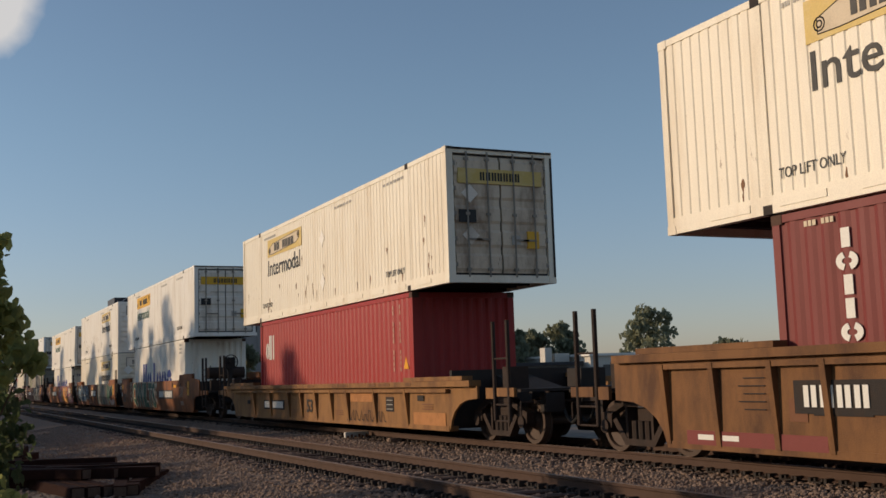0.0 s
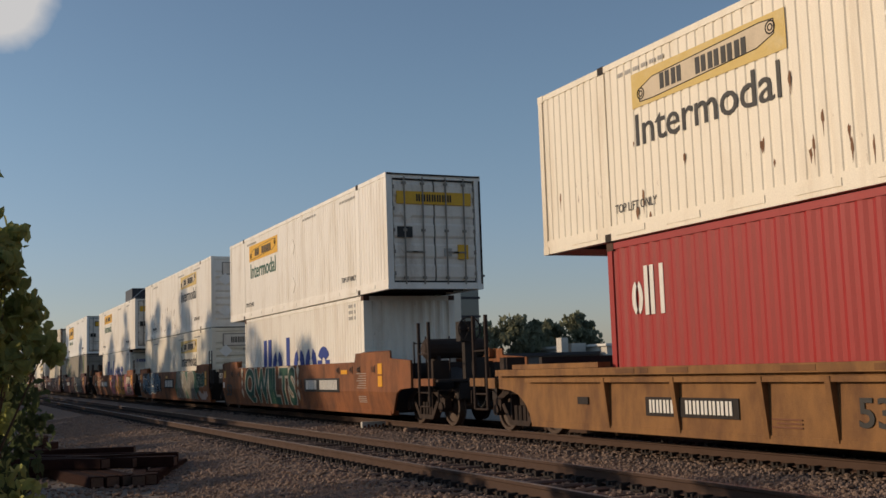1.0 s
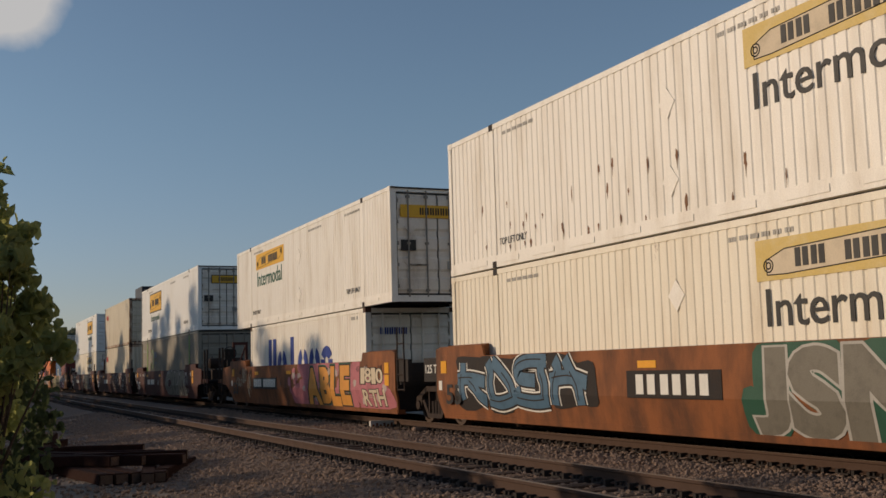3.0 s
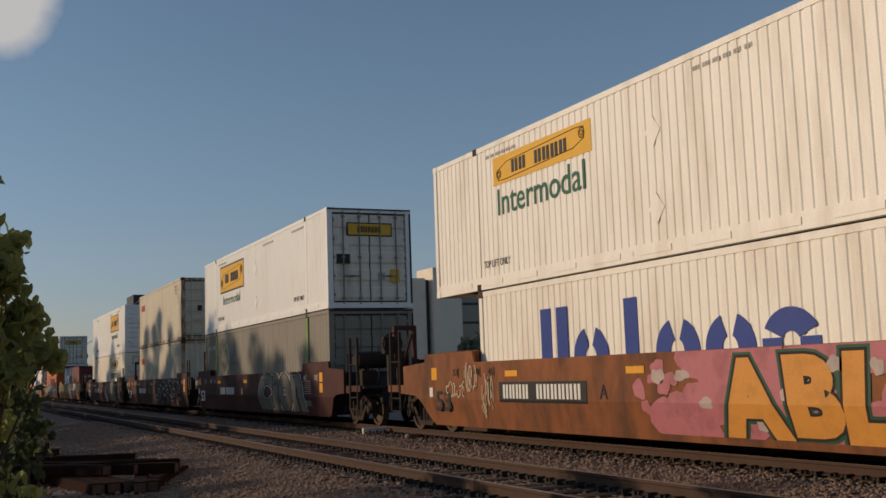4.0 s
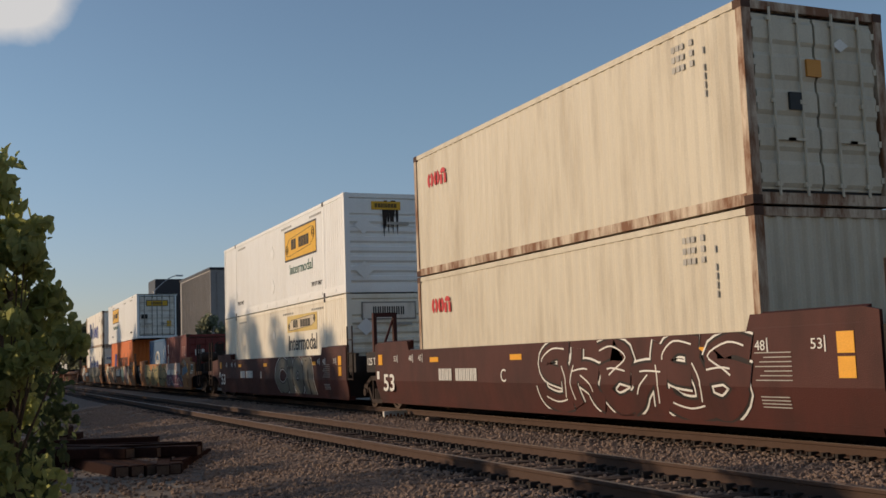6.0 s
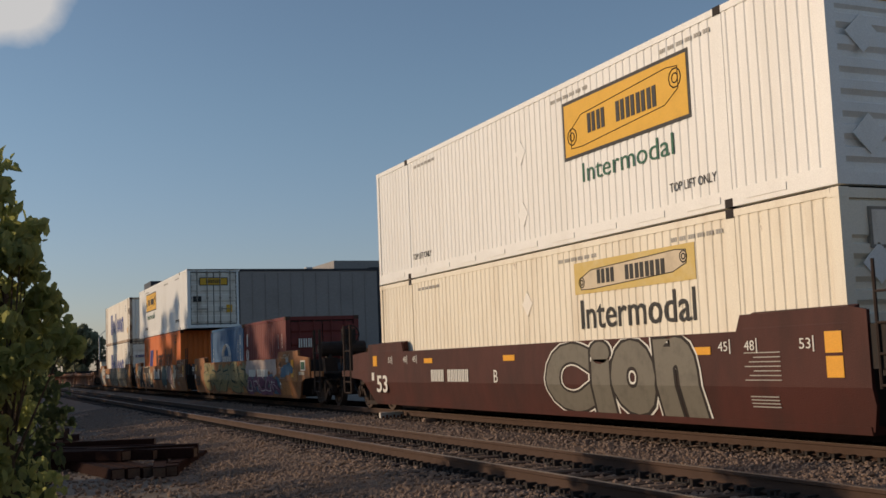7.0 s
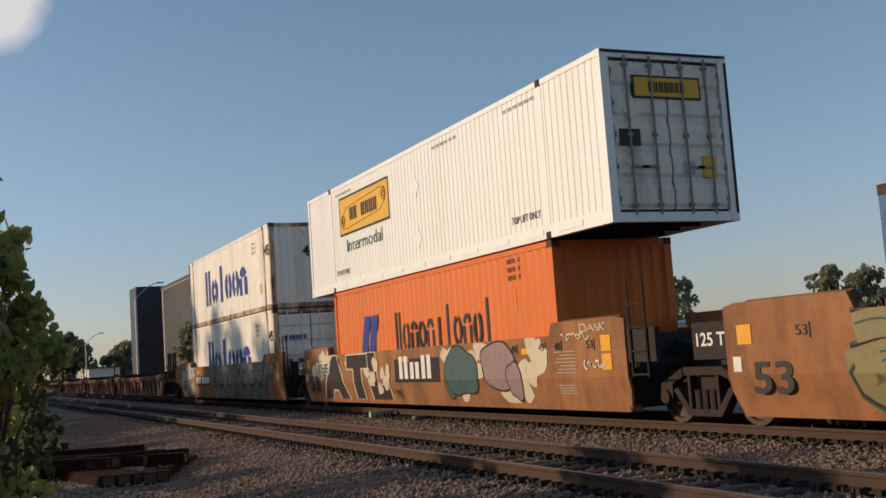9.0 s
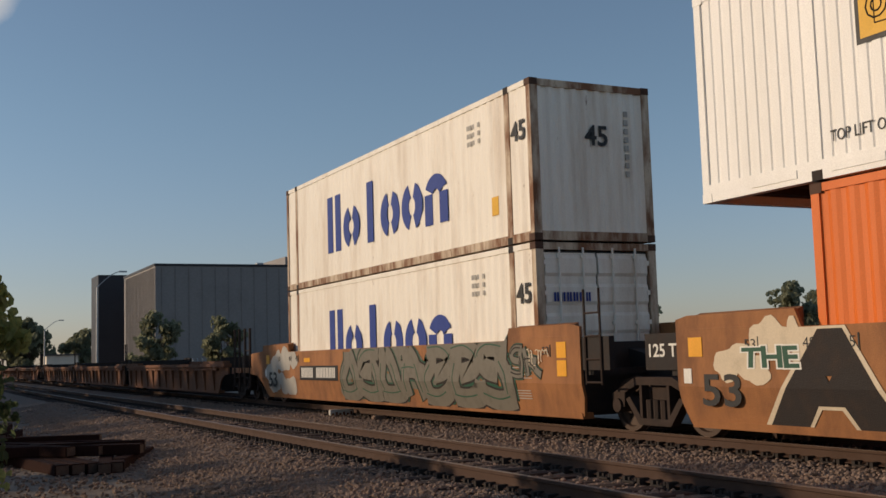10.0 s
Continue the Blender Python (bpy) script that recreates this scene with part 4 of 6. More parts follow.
def fold_sides(car):
    """Folds the near side plate and all the paint on it along a crease."""
    for ob in list(car.children):
        if ob.type != "MESH" or not ob.name.startswith(BENT):
            continue
        bm = bmesh.new()
        bm.from_mesh(ob.data)
        bm.transform(ob.matrix_local)
        if min(v.co.x for v in bm.verts) < -1.5 and min(v.co.z for v in bm.verts) < FOLD:
            bmesh.ops.bisect_plane(bm, geom=bm.verts[:] + bm.edges[:] + bm.faces[:], plane_co=(0, 0, FOLD), plane_no=(0, 0, 1), dist=0.0005)
            for v in bm.verts:
                if v.co.x < -1.3 and v.co.z < FOLD:
                    v.co.x += (FOLD - v.co.z) * 0.22
            me = bpy.data.meshes.new(ob.name)
            bm.to_mesh(me)
            for m in ob.data.materials:
                me.materials.append(m)
            ob.data = me
            ob.matrix_local = Matrix.Identity(4)
        bm.free()


# ---- the train, from its head ----
# A: yellow ribbed well, red box below, white above
a = well_car(3.95, M_YEL, "weathered yellow ribbed well car under a double stack", "ribbed", "coupled", "coupled", 1.42, (8.3, 7.23, 6.12, 5.23, 4.1, 2.9, 1.7, 0.5, -0.7, -1.9, -3.1, -4.3, -5.5, -6.7))
plate(a, "number_patch", 2.6, 5.8, 0.72, 1.12, M_DARK, -1.545)
strokes(4.2, 0.8, 0.26, 2.9, M_SIGNW, a, -1.56, "aaaa aaaaaa", name="car_number_bar")
for yy in (7.0, 7.5):
    plate(a, "reflector", yy - 0.16, yy + 0.16, 0.34, 0.41, M_SIGNW, -1.545)
plate(a, "notice", 5.6, 5.9, 0.62, 0.9, M_OLDBROWN)
plate(a, "repair_patch", 5.3, 7.9, 0.27, 0.46, M_BROWNRED, -1.541)
for k in range(5):
    plate(a, "notice", 4.6 - 0.13 * (k % 2), 5.5, 1.02 - 0.08 * k, 1.04 - 0.08 * k, M_DARK, -1.541)
    plate(a, "notice", 6.3, 6.7 + 0.1 * (k % 2), 1.15 - 0.1 * k, 1.165 - 0.1 * k, M_DARK, -1.541)


def column_mark(ob, y, z0, z1, shapes, material, w=0.34, x=XS - 0.004):
    """An upright column of plain shapes: two bows for 'o', a block for 'i'."""
    p = (z1 - z0) / len(shapes)
    for i, c in enumerate(reversed(shapes)):
        zz = z0 + p * i
        bm = bmesh.new()
        if c == "o":
            for mid in (0, math.pi):
                hoop(bm, y, zz + p * 0.42, w / 2, p * 0.42, w * 0.27, mid - 1.2, mid + 1.2, x)
        else:
            box(bm, x - 0.004, x + 0.004, y - w * 0.2, y + w * 0.2, zz, zz + p * 0.84)
        part("wordmark", bm, material, ob)


def upright_print(ob, y, z0, z1, material, x=XS - 0.003):
    bm = bmesh.new()
    n = int((z1 - z0) / 0.13)
    for i in range(n):
        if i % 5 != 4:
            box(bm, x - 0.003, x + 0.003, y - 0.014, y + 0.014, z0 + 0.13 * i, z0 + 0.13 * i + 0.10)
    return tagged(part("small_print", bm, material, ob), kind="stuff")


# A: on a yellow ribbed well
o = container(4.1, 0, L40, M_BROWNRED, "folds", "brown-red forty-foot container standing in a yellow well car", domestic=False)
column_mark(o, 4.9, 1.55, 2.95, "ioiio", M_SIGNW)
small_bars(o, 5.3, 3.0, 0.5, 0.07, M_PCREAM)
rust_runs(domestic_box(4.25, 1, M_CREAM, "doors", "pale", "streaked cream-white container stacked on a brown-red box"), 14, 401)
# B: on a lower yellow ribbed well
b = well_car(27.77, M_YELB, "weathered yellow ribbed well car with an orange repair patch", "ribbed", "coupled", "coupled", 1.10, (5.87, 4.07, 2.23, 1.05, -0.2, -1.43, -2.63, -4.45, -6.3))
plate(b, "number_patch", 2.75, 4.85, 0.48, 0.76, M_DARK, -1.545)
strokes(3.8, 0.53, 0.19, 1.9, M_SIGNW, b, -1.56, "aaaa aaaaaa", name="car_number_bar")
words_side("53", 0.43, 0.46, 0.48, M_BLACK, b, -1.545, 0.5, bold=0.008)
plate(b, "repair_patch", -4.3, -2.75, 0.76, 1.0, M_PPATCH, -1.539)
plate(b, "repair_patch", -8.2, -6.6, 0.3, 0.56, M_PPATCH, -1.54)
plate(b, "notice", -5.5, -5.05, 0.55, 0.88, M_DARK, -1.54, "dark data plate")
for k in range(3):
    plate(b, "notice", -5.45, -5.1, 0.80 - 0.1 * k, 0.815 - 0.1 * k, M_GFADE, -1.546)
    for ya, za in ((1.9, 0.5), (-1.9, 0.52), (-7.3, 0.72)):
        plate(b, "notice", ya - 0.3, ya + 0.25 - 0.1 * (k % 2), za - 0.05 * k, za + 0.02 - 0.05 * k, M_OLDBROWN, -1.541)
for yy, za in ((-7.0, 0.8), (6.6, 0.62)):
    plate(b, "bracket", yy - 0.16, yy + 0.16, za, za + 0.12, M_DARK, -1.55)
for yy, ww in ((5.2, 0.5), (4.7, 0.2), (3.9, 0.5), (1.5, 0.6), (0.0, 0.6), (-2.5, 0.7), (-4.5, 0.4), (-5.2, 0.7), (-6.6, 0.3)):
    plate(b, "load_mark", yy - ww / 2, yy + ww / 2, 1.115, 1.19, M_YEL, -1.652)
for q in range(9):      # a dark sprayed scribble low on the side
    y0 = -2.5 - 0.28 * q
    bm = bmesh.new()
    stroke(bm, [(y0, 0.30), (y0 - 0.06, 0.34 + 0.22 * (q % 3) / 2), (y0 - 0.16, 0.46 + 0.1 * (q % 2)), (y0 - 0.20, 0.34), (y0 - 0.30, 0.31)], 0.012, -1.545 - 0.0005 * q)
    part("sprayed_tag", bm, M_DARK, b, "thin sprayed scribble")
o = container(27.72, 0, L40, M_RED, "folds", "red forty-foot container standing in a yellow well car", domestic=False)
strokes(5.0, 2.0, 0.55, 0.95, M_SIGNW, o, XS - 0.004, "oAI")
upright_print(o, -5.35, 1.45, 3.05, M_PCREAM); upright_print(o, -4.95, 1.45, 3.05, M_PCREAM)
bm = bmesh.new()
prism(bm, [(-5.78, 1.5), (-5.5, 1.5), (-5.64, 1.78)], 0, XS - 0.003, XS + 0.003)
part("label", bm, M_REFL, o, "yellow warning triangle")
rust_runs(domestic_box(27.77, 1, M_CREAM, "doors", "pale", "grimy cream-white container with soot-stained rear doors"), 34, 402, low=0.25, high=1.6)
# C, D, E: one jointed car in three wells
c = well_car(51.5, M_TTX, "orange-brown well car with green and cream graffiti", "smooth", "coupled", "joint")
car_marks(c, light=False, number=(-3.4, 2.8), mark=True)
words_side("B", -1.5, 0.82, 0.36, M_BLACK, c, XW - 0.006)
graffiti_word(c, "QWILTS", 5.02, -0.95, 0.27, 1.46, ((0.085, M_PCREAM), (0.035, M_PTEAL)), 11, "tall green graffiti lettering with cream edges", sway=0.02)
for yy in (5.5, -1.2):
    for zz, r in ((1.36, 0.2), (1.0, 0.13), (0.66, 0.17)):
        bm = bmesh.new()
        prism(bm, [(yy + r * (0.5 if k % 2 else 1.0) * math.cos(0.785 * k) * 0.8, zz + r * math.sin(0.785 * k) * (1.25 if k > 4 else 0.8)) for k in range(8)], 0, XW - 0.004, XW)
        part("graffiti_drop", bm, M_PCREAM, c, "cream sprayed drop")
o = container(51.3, 0, L40, M_OCEANW, "folds", "white forty-foot container with a blue mark", domestic=False, flat=True)
strokes(0.2, 0.98, 1.02, 7.1, M_NAVY, o, XS - 0.004, "AoIoon")
side_print(o, -5.2, 2.95, M_GFADE)
domestic_box(51.5, 1, M_WHITE, "doors", "plain", "white container with rear doors, stacked on a white box")
d = well_car(70.95, M_TTX, "rust-orange well car covered in grey and blue graffiti", "smooth", "joint", "joint")
car_marks(d, light=False, number=None, y53=7.6)
graffiti(d, 7.4, 2.3, 0.5, 1.48, 4, M_PBLUE, M_SIGNW, 21, ground=M_DARK, label="blue graffiti lettering with white edges")
plate(d, "number_patch", -1.15, 1.15, 0.74, 1.16, M_DARK)
strokes(0, 0.8, 0.3, 1.9, M_SIGNW, d, XW - 0.01, "aaa", name="wordmark_bar")
clouds(d, -1.7, -6.3, 0.45, 1.3, 12, M_PTEAL, 22, (0.4, 0.55))
graffiti_word(d, "JSNR", -1.75, -6.1, 0.28, 1.47, ((0.085, M_GFADE), (0.06, M_PSILVER)), 25, "large silver graffiti lettering on dark green", flare=0.04)
clouds(d, -6.2, -7.6, 0.85, 1.2, 4, M_PTEAL, 26, (0.25, 0.4))
graffiti(d, -6.25, -7.6, 0.85, 1.35, 3, M_PTEAL, M_GFADE, 23, fat=0.16)
clouds(d, -6.5, -8.0, 0.36, 0.55, 7, M_PPALE, 24, (0.12, 0.2))
domestic_box(70.95, 0, M_CREAM, "beads", "pale", "cream-white container low in an orange well car")
rust_runs(domestic_box(70.95, 1, M_WHITE, "beads", "pale", "white container with rust spots, beaded end wall"), 30, 403, -2.5, 6.5, 0.25, 1.4)
e = well_car(90.4, M_TTX, "rust-orange well car with pink and orange graffiti", "smooth", "joint", "coupled")
car_marks(e, light=False, number=(3.55, 2.8), mark=True, y53=7.65)
words_side("A", 1.5, 0.8, 0.34, M_BLACK, e, XW - 0.006)
clouds(e, -0.2, -7.9, 0.35, 1.4, 30, M_PPINK, 31, (0.38, 0.6))
clouds(e, 0.6, -1.3, 0.4, 1.35, 12, M_PPINK, 34, (0.1, 0.18))
clouds(e, 0.3, -7.9, 0.4, 1.4, 16, M_PPALE, 35, (0.09, 0.16), 0.0045)
graffiti_word(e, "ABLE", -1.3, -5.25, 0.28, 1.45, ((0.115, M_PTEAL), (0.088, M_DARK), (0.06, M_PORANGE)), 36, "orange graffiti lettering on pink clouds", flare=-0.03, sway=0.08)
graffiti_word(e, "1810", -6.1, -7.7, 0.92, 1.34, ((0.06, M_DARK), (0.02, M_PCREAM)), 32, "cream graffiti figures with dark edges")
graffiti_word(e, "RTH", -6.2, -7.8, 0.34, 0.8, ((0.06, M_DARK), (0.02, M_PCREAM)), 33, "cream graffiti lettering with dark edges")
o = container(90.6, 0, L40, M_OCEANW, "doors", "white forty-foot container with a blue mark and door end", domestic=False, tall=2.591, flat=True)
strokes(0.2, 0.98, 1.02, 7.1, M_NAVY, o, XS - 0.004, "AoIoon")
side_print(o, -5.2, 2.95, M_GFADE)
strokes_end(-0.5, 2.2, 0.18, 0.8, M_NAVY, o, -L40 / 2 - 0.02, 6)
domestic_box(90.65, 1, M_WHITE, "doors", "plain", "white container with rear doors, over a white box", z=2.94)
# F, G, H: a brown jointed car in three wells
f = well_car(114.25, M_UCRY, "brown maroon well car with silver graffiti", "smooth", "coupled", "joint")
car_marks(f, light=True, number=(3.3, 2.2), y53=7.5)
words_side("A", 1.05, 0.78, 0.36, M_SIGNW, f, XW - 0.006)
graffiti_word(f, "Cion", -1.25, -6.2, 0.28, 1.48, ((0.112, M_SIGNW), (0.095, M_DARK), (0.066, M_PSILVER)), 41, "rounded silver graffiti lettering with white edges", flare=0.12)
o = container(114.28, 0, L53, M_GREY, "doors", "grey container with lime green stripes on its lifting posts", deep=True)
for yy in (-6.0, 6.0):
    part("stripe", boxes((XS - 0.010, XS + 0.002, yy - 0.06, yy + 0.06, 0.6, 3.1)), M_LIME, o, "lime green stripe")
bm = bmesh.new()
hoop(bm, 4.4, 2.15, 0.5, 0.56, 0.2, radians(95), radians(265), XS - 0.002)
part("wordmark", bm, M_PALEG, o, "pale green half ring")
for i in range(5):
    a0 = radians(60 - 30 * i)
    bm = bmesh.new()
    rod(bm, (XS - 0.002, 4.45 + math.cos(a0) * 0.3, 2.15 + math.sin(a0) * 0.36), (XS - 0.002, 4.45 + math.cos(a0) * 0.5, 2.15 + math.sin(a0) * 0.58), 0.016 + 0.006 * abs(i - 2), 4)
    part("wordmark_bar", bm, M_PALEG, o)
strokes(3.45, 2.22, 0.32, 0.95, M_DIM, o, XS - 0.004, "aaaa")
words_side("Logistics", 3.45, 1.9, 0.22, M_DIM, o, XS - 0.004, 0.95)
words_side("53", 6.9, 1.55, 0.34, M_BLACK, o, XS - 0.004)
small_bars(o, 6.8, 2.55, 1.3, 0.14, M_GFADE)
domestic_box(114.28, 1, M_WHITE2, "doors", "framed", "clean white container with framed yellow sign and rear doors")
g = well_car(133.65, M_UCRY, "brown maroon well car with outlined graffiti", "smooth", "joint", "joint")
car_marks(g, light=True, number=(3.35, 2.0), y53=7.5)
words_side("C", 1.15, 0.78, 0.36, M_SIGNW, g, XW - 0.006)
graffiti(g, -0.5, -6.2, 0.28, 1.48, 6, M_UCRY, M_SIGNW, 51, inner=M_SIGNW, label="hollow graffiti lettering drawn in white lines", fat=0.26)
for lv, en in ((0, "folds"), (1, "doors")):
    o = container(133.55, lv, L40, M_BEIGE, en, "greyish beige forty-foot container with a small red mark", domestic=False, edge=M_RUSTW)
    z = o["zb"]
    strokes(4.75, z + 2.0, 0.36, 1.1, M_SIGNR, o, XS - 0.004, "oon")
    side_print(o, -4.7, z + 2.55, M_GFADE); upright_print(o, -5.2, z + 1.7, z + 2.6, M_GFADE)
    if lv:
        y = -L40 / 2
        part("door_label", boxes((-0.55, -0.3, y - 0.02, y + 0.04, z + 1.35, z + 1.6)), M_BLACK, o, "dark label")
        part("door_label", boxes((-0.2, 0.06, y - 0.02, y + 0.04, z + 1.85, z + 2.1)), M_PORANGE, o, "orange label")
        bm = bmesh.new(); prism(bm, [(0.3, z + 2.35), (0.45, z + 2.25), (0.6, z + 2.35), (0.45, z + 2.45)], 1, y - 0.02, y + 0.04)
        part("door_label", bm, M_SIGNW, o, "white diamond label")
h_car = well_car(153.05, M_UCRY, "brown maroon well car with grey graffiti", "smooth", "joint", "coupled")
car_marks(h_car, light=True, number=(3.45, 2.0), y53=7.6)
words_side("B", 1.2, 0.78, 0.36, M_SIGNW, h_car, XW - 0.006)
graffiti_word(h_car, "Cion", -0.85, -5.3, 0.28, 1.48, ((0.112, M_SIGNW), (0.095, M_DARK), (0.066, M_PSILVER)), 61, "grey graffiti lettering with white edges", flare=0.06)
domestic_box(153.15, 0, M_CREAM, "beads", "pale", "cream-white container low in a brown well car")
o = domestic_box(153.15, 1, M_WHITE2, "beads", "framed", "clean white container with framed yellow sign, beaded end wall")
rng = random.Random(153)
for n in range(9):
    xx, zt, h = 0.15 + 0.09 * rng.gauss(0, 1.6), o["zb"] + 2.72 - 0.1 * rng.random(), rng.uniform(0.3, 1.1)
    bm = bmesh.new()
    prism(bm, [(xx - 0.05, zt), (xx + 0.05, zt), (xx + 0.03, zt - h * 0.6), (xx + 0.008, zt - h), (xx - 0.012, zt - h * 0.9), (xx - 0.035, zt - h * 0.5)], 1, -L53 / 2 - 0.004 - 0.0006 * n, -L53 / 2 + 0.004)
    part("soot_run", bm, M_DARK, o, "black soot run")
# I, J, K: an orange jointed car in three wells
i_car = well_car(176.85, M_TAN, "orange well car covered in olive and violet graffiti", "smooth", "coupled", "joint")
car_marks(i_car, light=False, number=None, y53=7.6)
strokes(-3.5, 0.9, 0.26, 2.8, M_SIGNW, i_car, XW - 0.016, "aaaa aaaaaa", name="car_number_bar")
words_side("B", -1.5, 0.85, 0.34, M_BLACK, i_car, XW - 0.016)
clouds(i_car, 6.2, -1.8, 0.5, 1.4, 16, M_PPATCH, 70, (0.35, 0.5))
clouds(i_car, 6.2, -1.6, 0.45, 1.25, 22, M_POLIVE, 74, (0.35, 0.55), 0.0045)
graffiti(i_car, 6.3, -1.7, 0.3, 1.46, 6, M_POLIVE, M_PTEAL, 71, inner=M_PTEAL, label="olive graffiti lettering with dark edges", fat=0.25)
clouds(i_car, -1.7, -6.1, 0.4, 0.85, 12, M_PBLUE, 75, (0.3, 0.45))
graffiti(i_car, -1.7, -6.1, 0.27, 1.02, 5, M_PVIOLET, M_PSILVER, 72, inner=M_SIGNW, label="violet graffiti lettering on blue-grey", fat=0.26)
clouds(i_car, -1.8, -6.0, 1.2, 1.36, 9, M_PPALE, 73, (0.3, 0.45), 0.009)
bm = bmesh.new(); rng = random.Random(5)
for k in range(3):
    blob(bm, -6.9 - 0.35 * k, 1.05 + 0.06 * k, 0.4, 0.16, rng, XW - 0.004 - 0.001 * k, 0.3)
part("graffiti", bm, M_PBLUE, i_car, "blue sprayed patch")
plate(i_car, "notice", -8.95, -9.35, 1.12, 1.36, M_PTEAL, XW - 0.006, label="green notice in a white frame")
plate(i_car, "notice", -8.9, -9.4, 1.08, 1.40, M_SIGNW)
for ya, yb, za, zb2, mt in ((-6.5, -7.6, 0.3, 0.72, M_PPATCH), (-7.7, -8.5, 0.72, 1.12, M_PPATCH), (-6.4, -7.1, 1.42, 1.56, M_PPATCH), (-8.7, -9.3, 0.95, 1.05, M_PCREAM), (-7.2, -7.5, 1.36, 1.5, M_GFADE), (-6.35, -6.7, 0.62, 0.7, M_SIGNW)):
    plate(i_car, "repair_patch", ya, yb, za, zb2, mt)
o = container(173.45, 0, L20, M_MAROON, "doors", "maroon twenty-foot container with white marks on its door", domestic=False, tall=2.591)
column_mark(o, 2.5, 0.9, 2.6, "ioi", M_SIGNW, 0.36)
upright_print(o, -2.0, 1.2, 2.5, M_SIGNW); upright_print(o, -2.5, 1.2, 2.5, M_SIGNW)
strokes_end(-0.62, 1.85, 0.3, 0.5, M_SIGNW, o, -L20 / 2 - 0.05, 3)
o = container(179.65, 0, L20, M_BLUE, "folds", "blue twenty-foot container with a white arched mark", domestic=False, tall=2.591)
bm = bmesh.new()
for k in range(14):
    a0, a1 = math.pi * k / 14, math.pi * (k + 1) / 14
    for r, sq in ((0.75, 1.0), (0.5, 1.3)):
        rod(bm, (XS - 0.004, math.cos(a0) * r, 1.75 + math.sin(a0) * r * 0.62 * sq), (XS - 0.004, math.cos(a1) * r, 1.75 + math.sin(a1) * r * 0.62 * sq), 0.03, 4)
part("wordmark", bm, M_SIGNW, o, "white arched mark")
strokes(0, 1.42, 0.34, 1.7, M_SIGNW, o, XS - 0.004, "ooooo", weight=0.24)
upright_print(o, -2.1, 1.2, 2.6, M_SIGNW); upright_print(o, -2.5, 1.5, 2.6, M_SIGNW); upright_print(o, 2.6, 1.2, 2.2, M_SIGNW)
j = well_car(196.25, M_TAN, "orange well car with dark and cream graffiti", "smooth", "joint", "joint")
car_marks(j, light=False, number=None, y53=7.6)
clouds(j, 7.6, 5.7, 0.7, 1.45, 10, M_PCREAM, 81, (0.18, 0.3))
graffiti_word(j, "ATL", 6.75, 1.75, 0.27, 1.48, ((0.115, M_PCREAM), (0.085, M_DARK)), 82, "black graffiti lettering with cream edges", flare=0.08)
graffiti_word(j, "THE", 7.2, 6.2, 1.0, 1.28, ((0.08, M_SIGNW), (0.03, M_PTEAL)), 83, "green graffiti lettering with white edges", lift=0.0095, sway=0.02)
clouds(j, 3.2, 1.6, 0.5, 1.3, 8, M_PCREAM, 89, (0.12, 0.22), 0.0105)
plate(j, "number_patch", -1.35, 1.25, 0.72, 1.26, M_DARK)
strokes(0, 0.8, 0.38, 2.0, M_SIGNW, j, XW - 0.01, "AaA", name="wordmark_bar")
clouds(j, -1.5, -5.2, 0.4, 1.35, 14, M_PCREAM, 84, (0.2, 0.32))
for yy, zz, ry, rz, ink, seed in ((-2.42, 0.92, 0.72, 0.52, M_PSEA, 85), (-4.1, 1.02, 0.72, 0.42, M_PLILAC, 86), (-4.75, 0.72, 0.26, 0.36, M_PLILAC, 87), (-1.85, 0.72, 0.24, 0.32, M_PSEA, 94)):
    for n, (grow, paint) in enumerate(((0.035, M_DARK), (0.0, ink))):
        bm = bmesh.new()
        blob(bm, yy, zz, ry + grow, rz + grow, random.Random(seed), XW - 0.006 - 0.0015 * n - 0.003 * (seed % 2), 0.16, 48, 0.9)
        part("graffiti_patch", bm, paint, j, "sprayed patch of colour")
clouds(j, -5.1, -5.95, 0.75, 1.4, 7, M_PCREAM, 88, (0.2, 0.32))
graffiti_word(j, "DASK", -7.2, -8.0, 1.5, 1.66, ((0.0, M_PCREAM),), 90, "thin cream sprayed tag")
o = container(196.25, 0, L40, M_ORANGE, "folds", "bright orange forty-foot container with dark marks", domestic=False)
bm = bmesh.new()
for dy in (0.0, 0.55):
    prism(bm, [(4.1 - dy, 1.5), (3.66 - dy, 1.5), (3.3 - dy, 2.42), (3.74 - dy, 2.42)], 0, XS - 0.006, XS)
part("wordmark", bm, M_NAVY, o, "two slanted dark blue strokes")
strokes(-0.95, 1.45, 0.68, 5.3, M_BLACK, o, XS - 0.004, "AononiIonoI", name="wordmark_bar", weight=0.25)
upright_print(o, -4.6, 2.0, 2.7, M_YELLOW); side_print(o, -4.6, 2.95, M_OLDBROWN)
domestic_box(196.22, 1, M_WHITE2, "doors", "framed", "clean white container with framed yellow sign, over an orange box")
k_car = well_car(215.65, M_TAN, "orange-brown well car with grey-green graffiti", "smooth", "joint", "coupled")
car_marks(k_car, light=False, number=(3.75, 2.6), mark=True, y53=7.6)
clouds(k_car, 1.9, -5.2, 0.5, 1.35, 16, M_PSILVER, 90, (0.35, 0.5))
graffiti(k_car, 2.0, -6.3, 0.27, 1.56, 7, M_PSILVER, M_PTEAL, 91, inner=M_PTEAL, label="grey-green graffiti lettering with dark edges", fat=0.26)
graffiti(k_car, -6.3, -7.2, 0.85, 1.4, 2, M_PSILVER, M_PTEAL, 92)
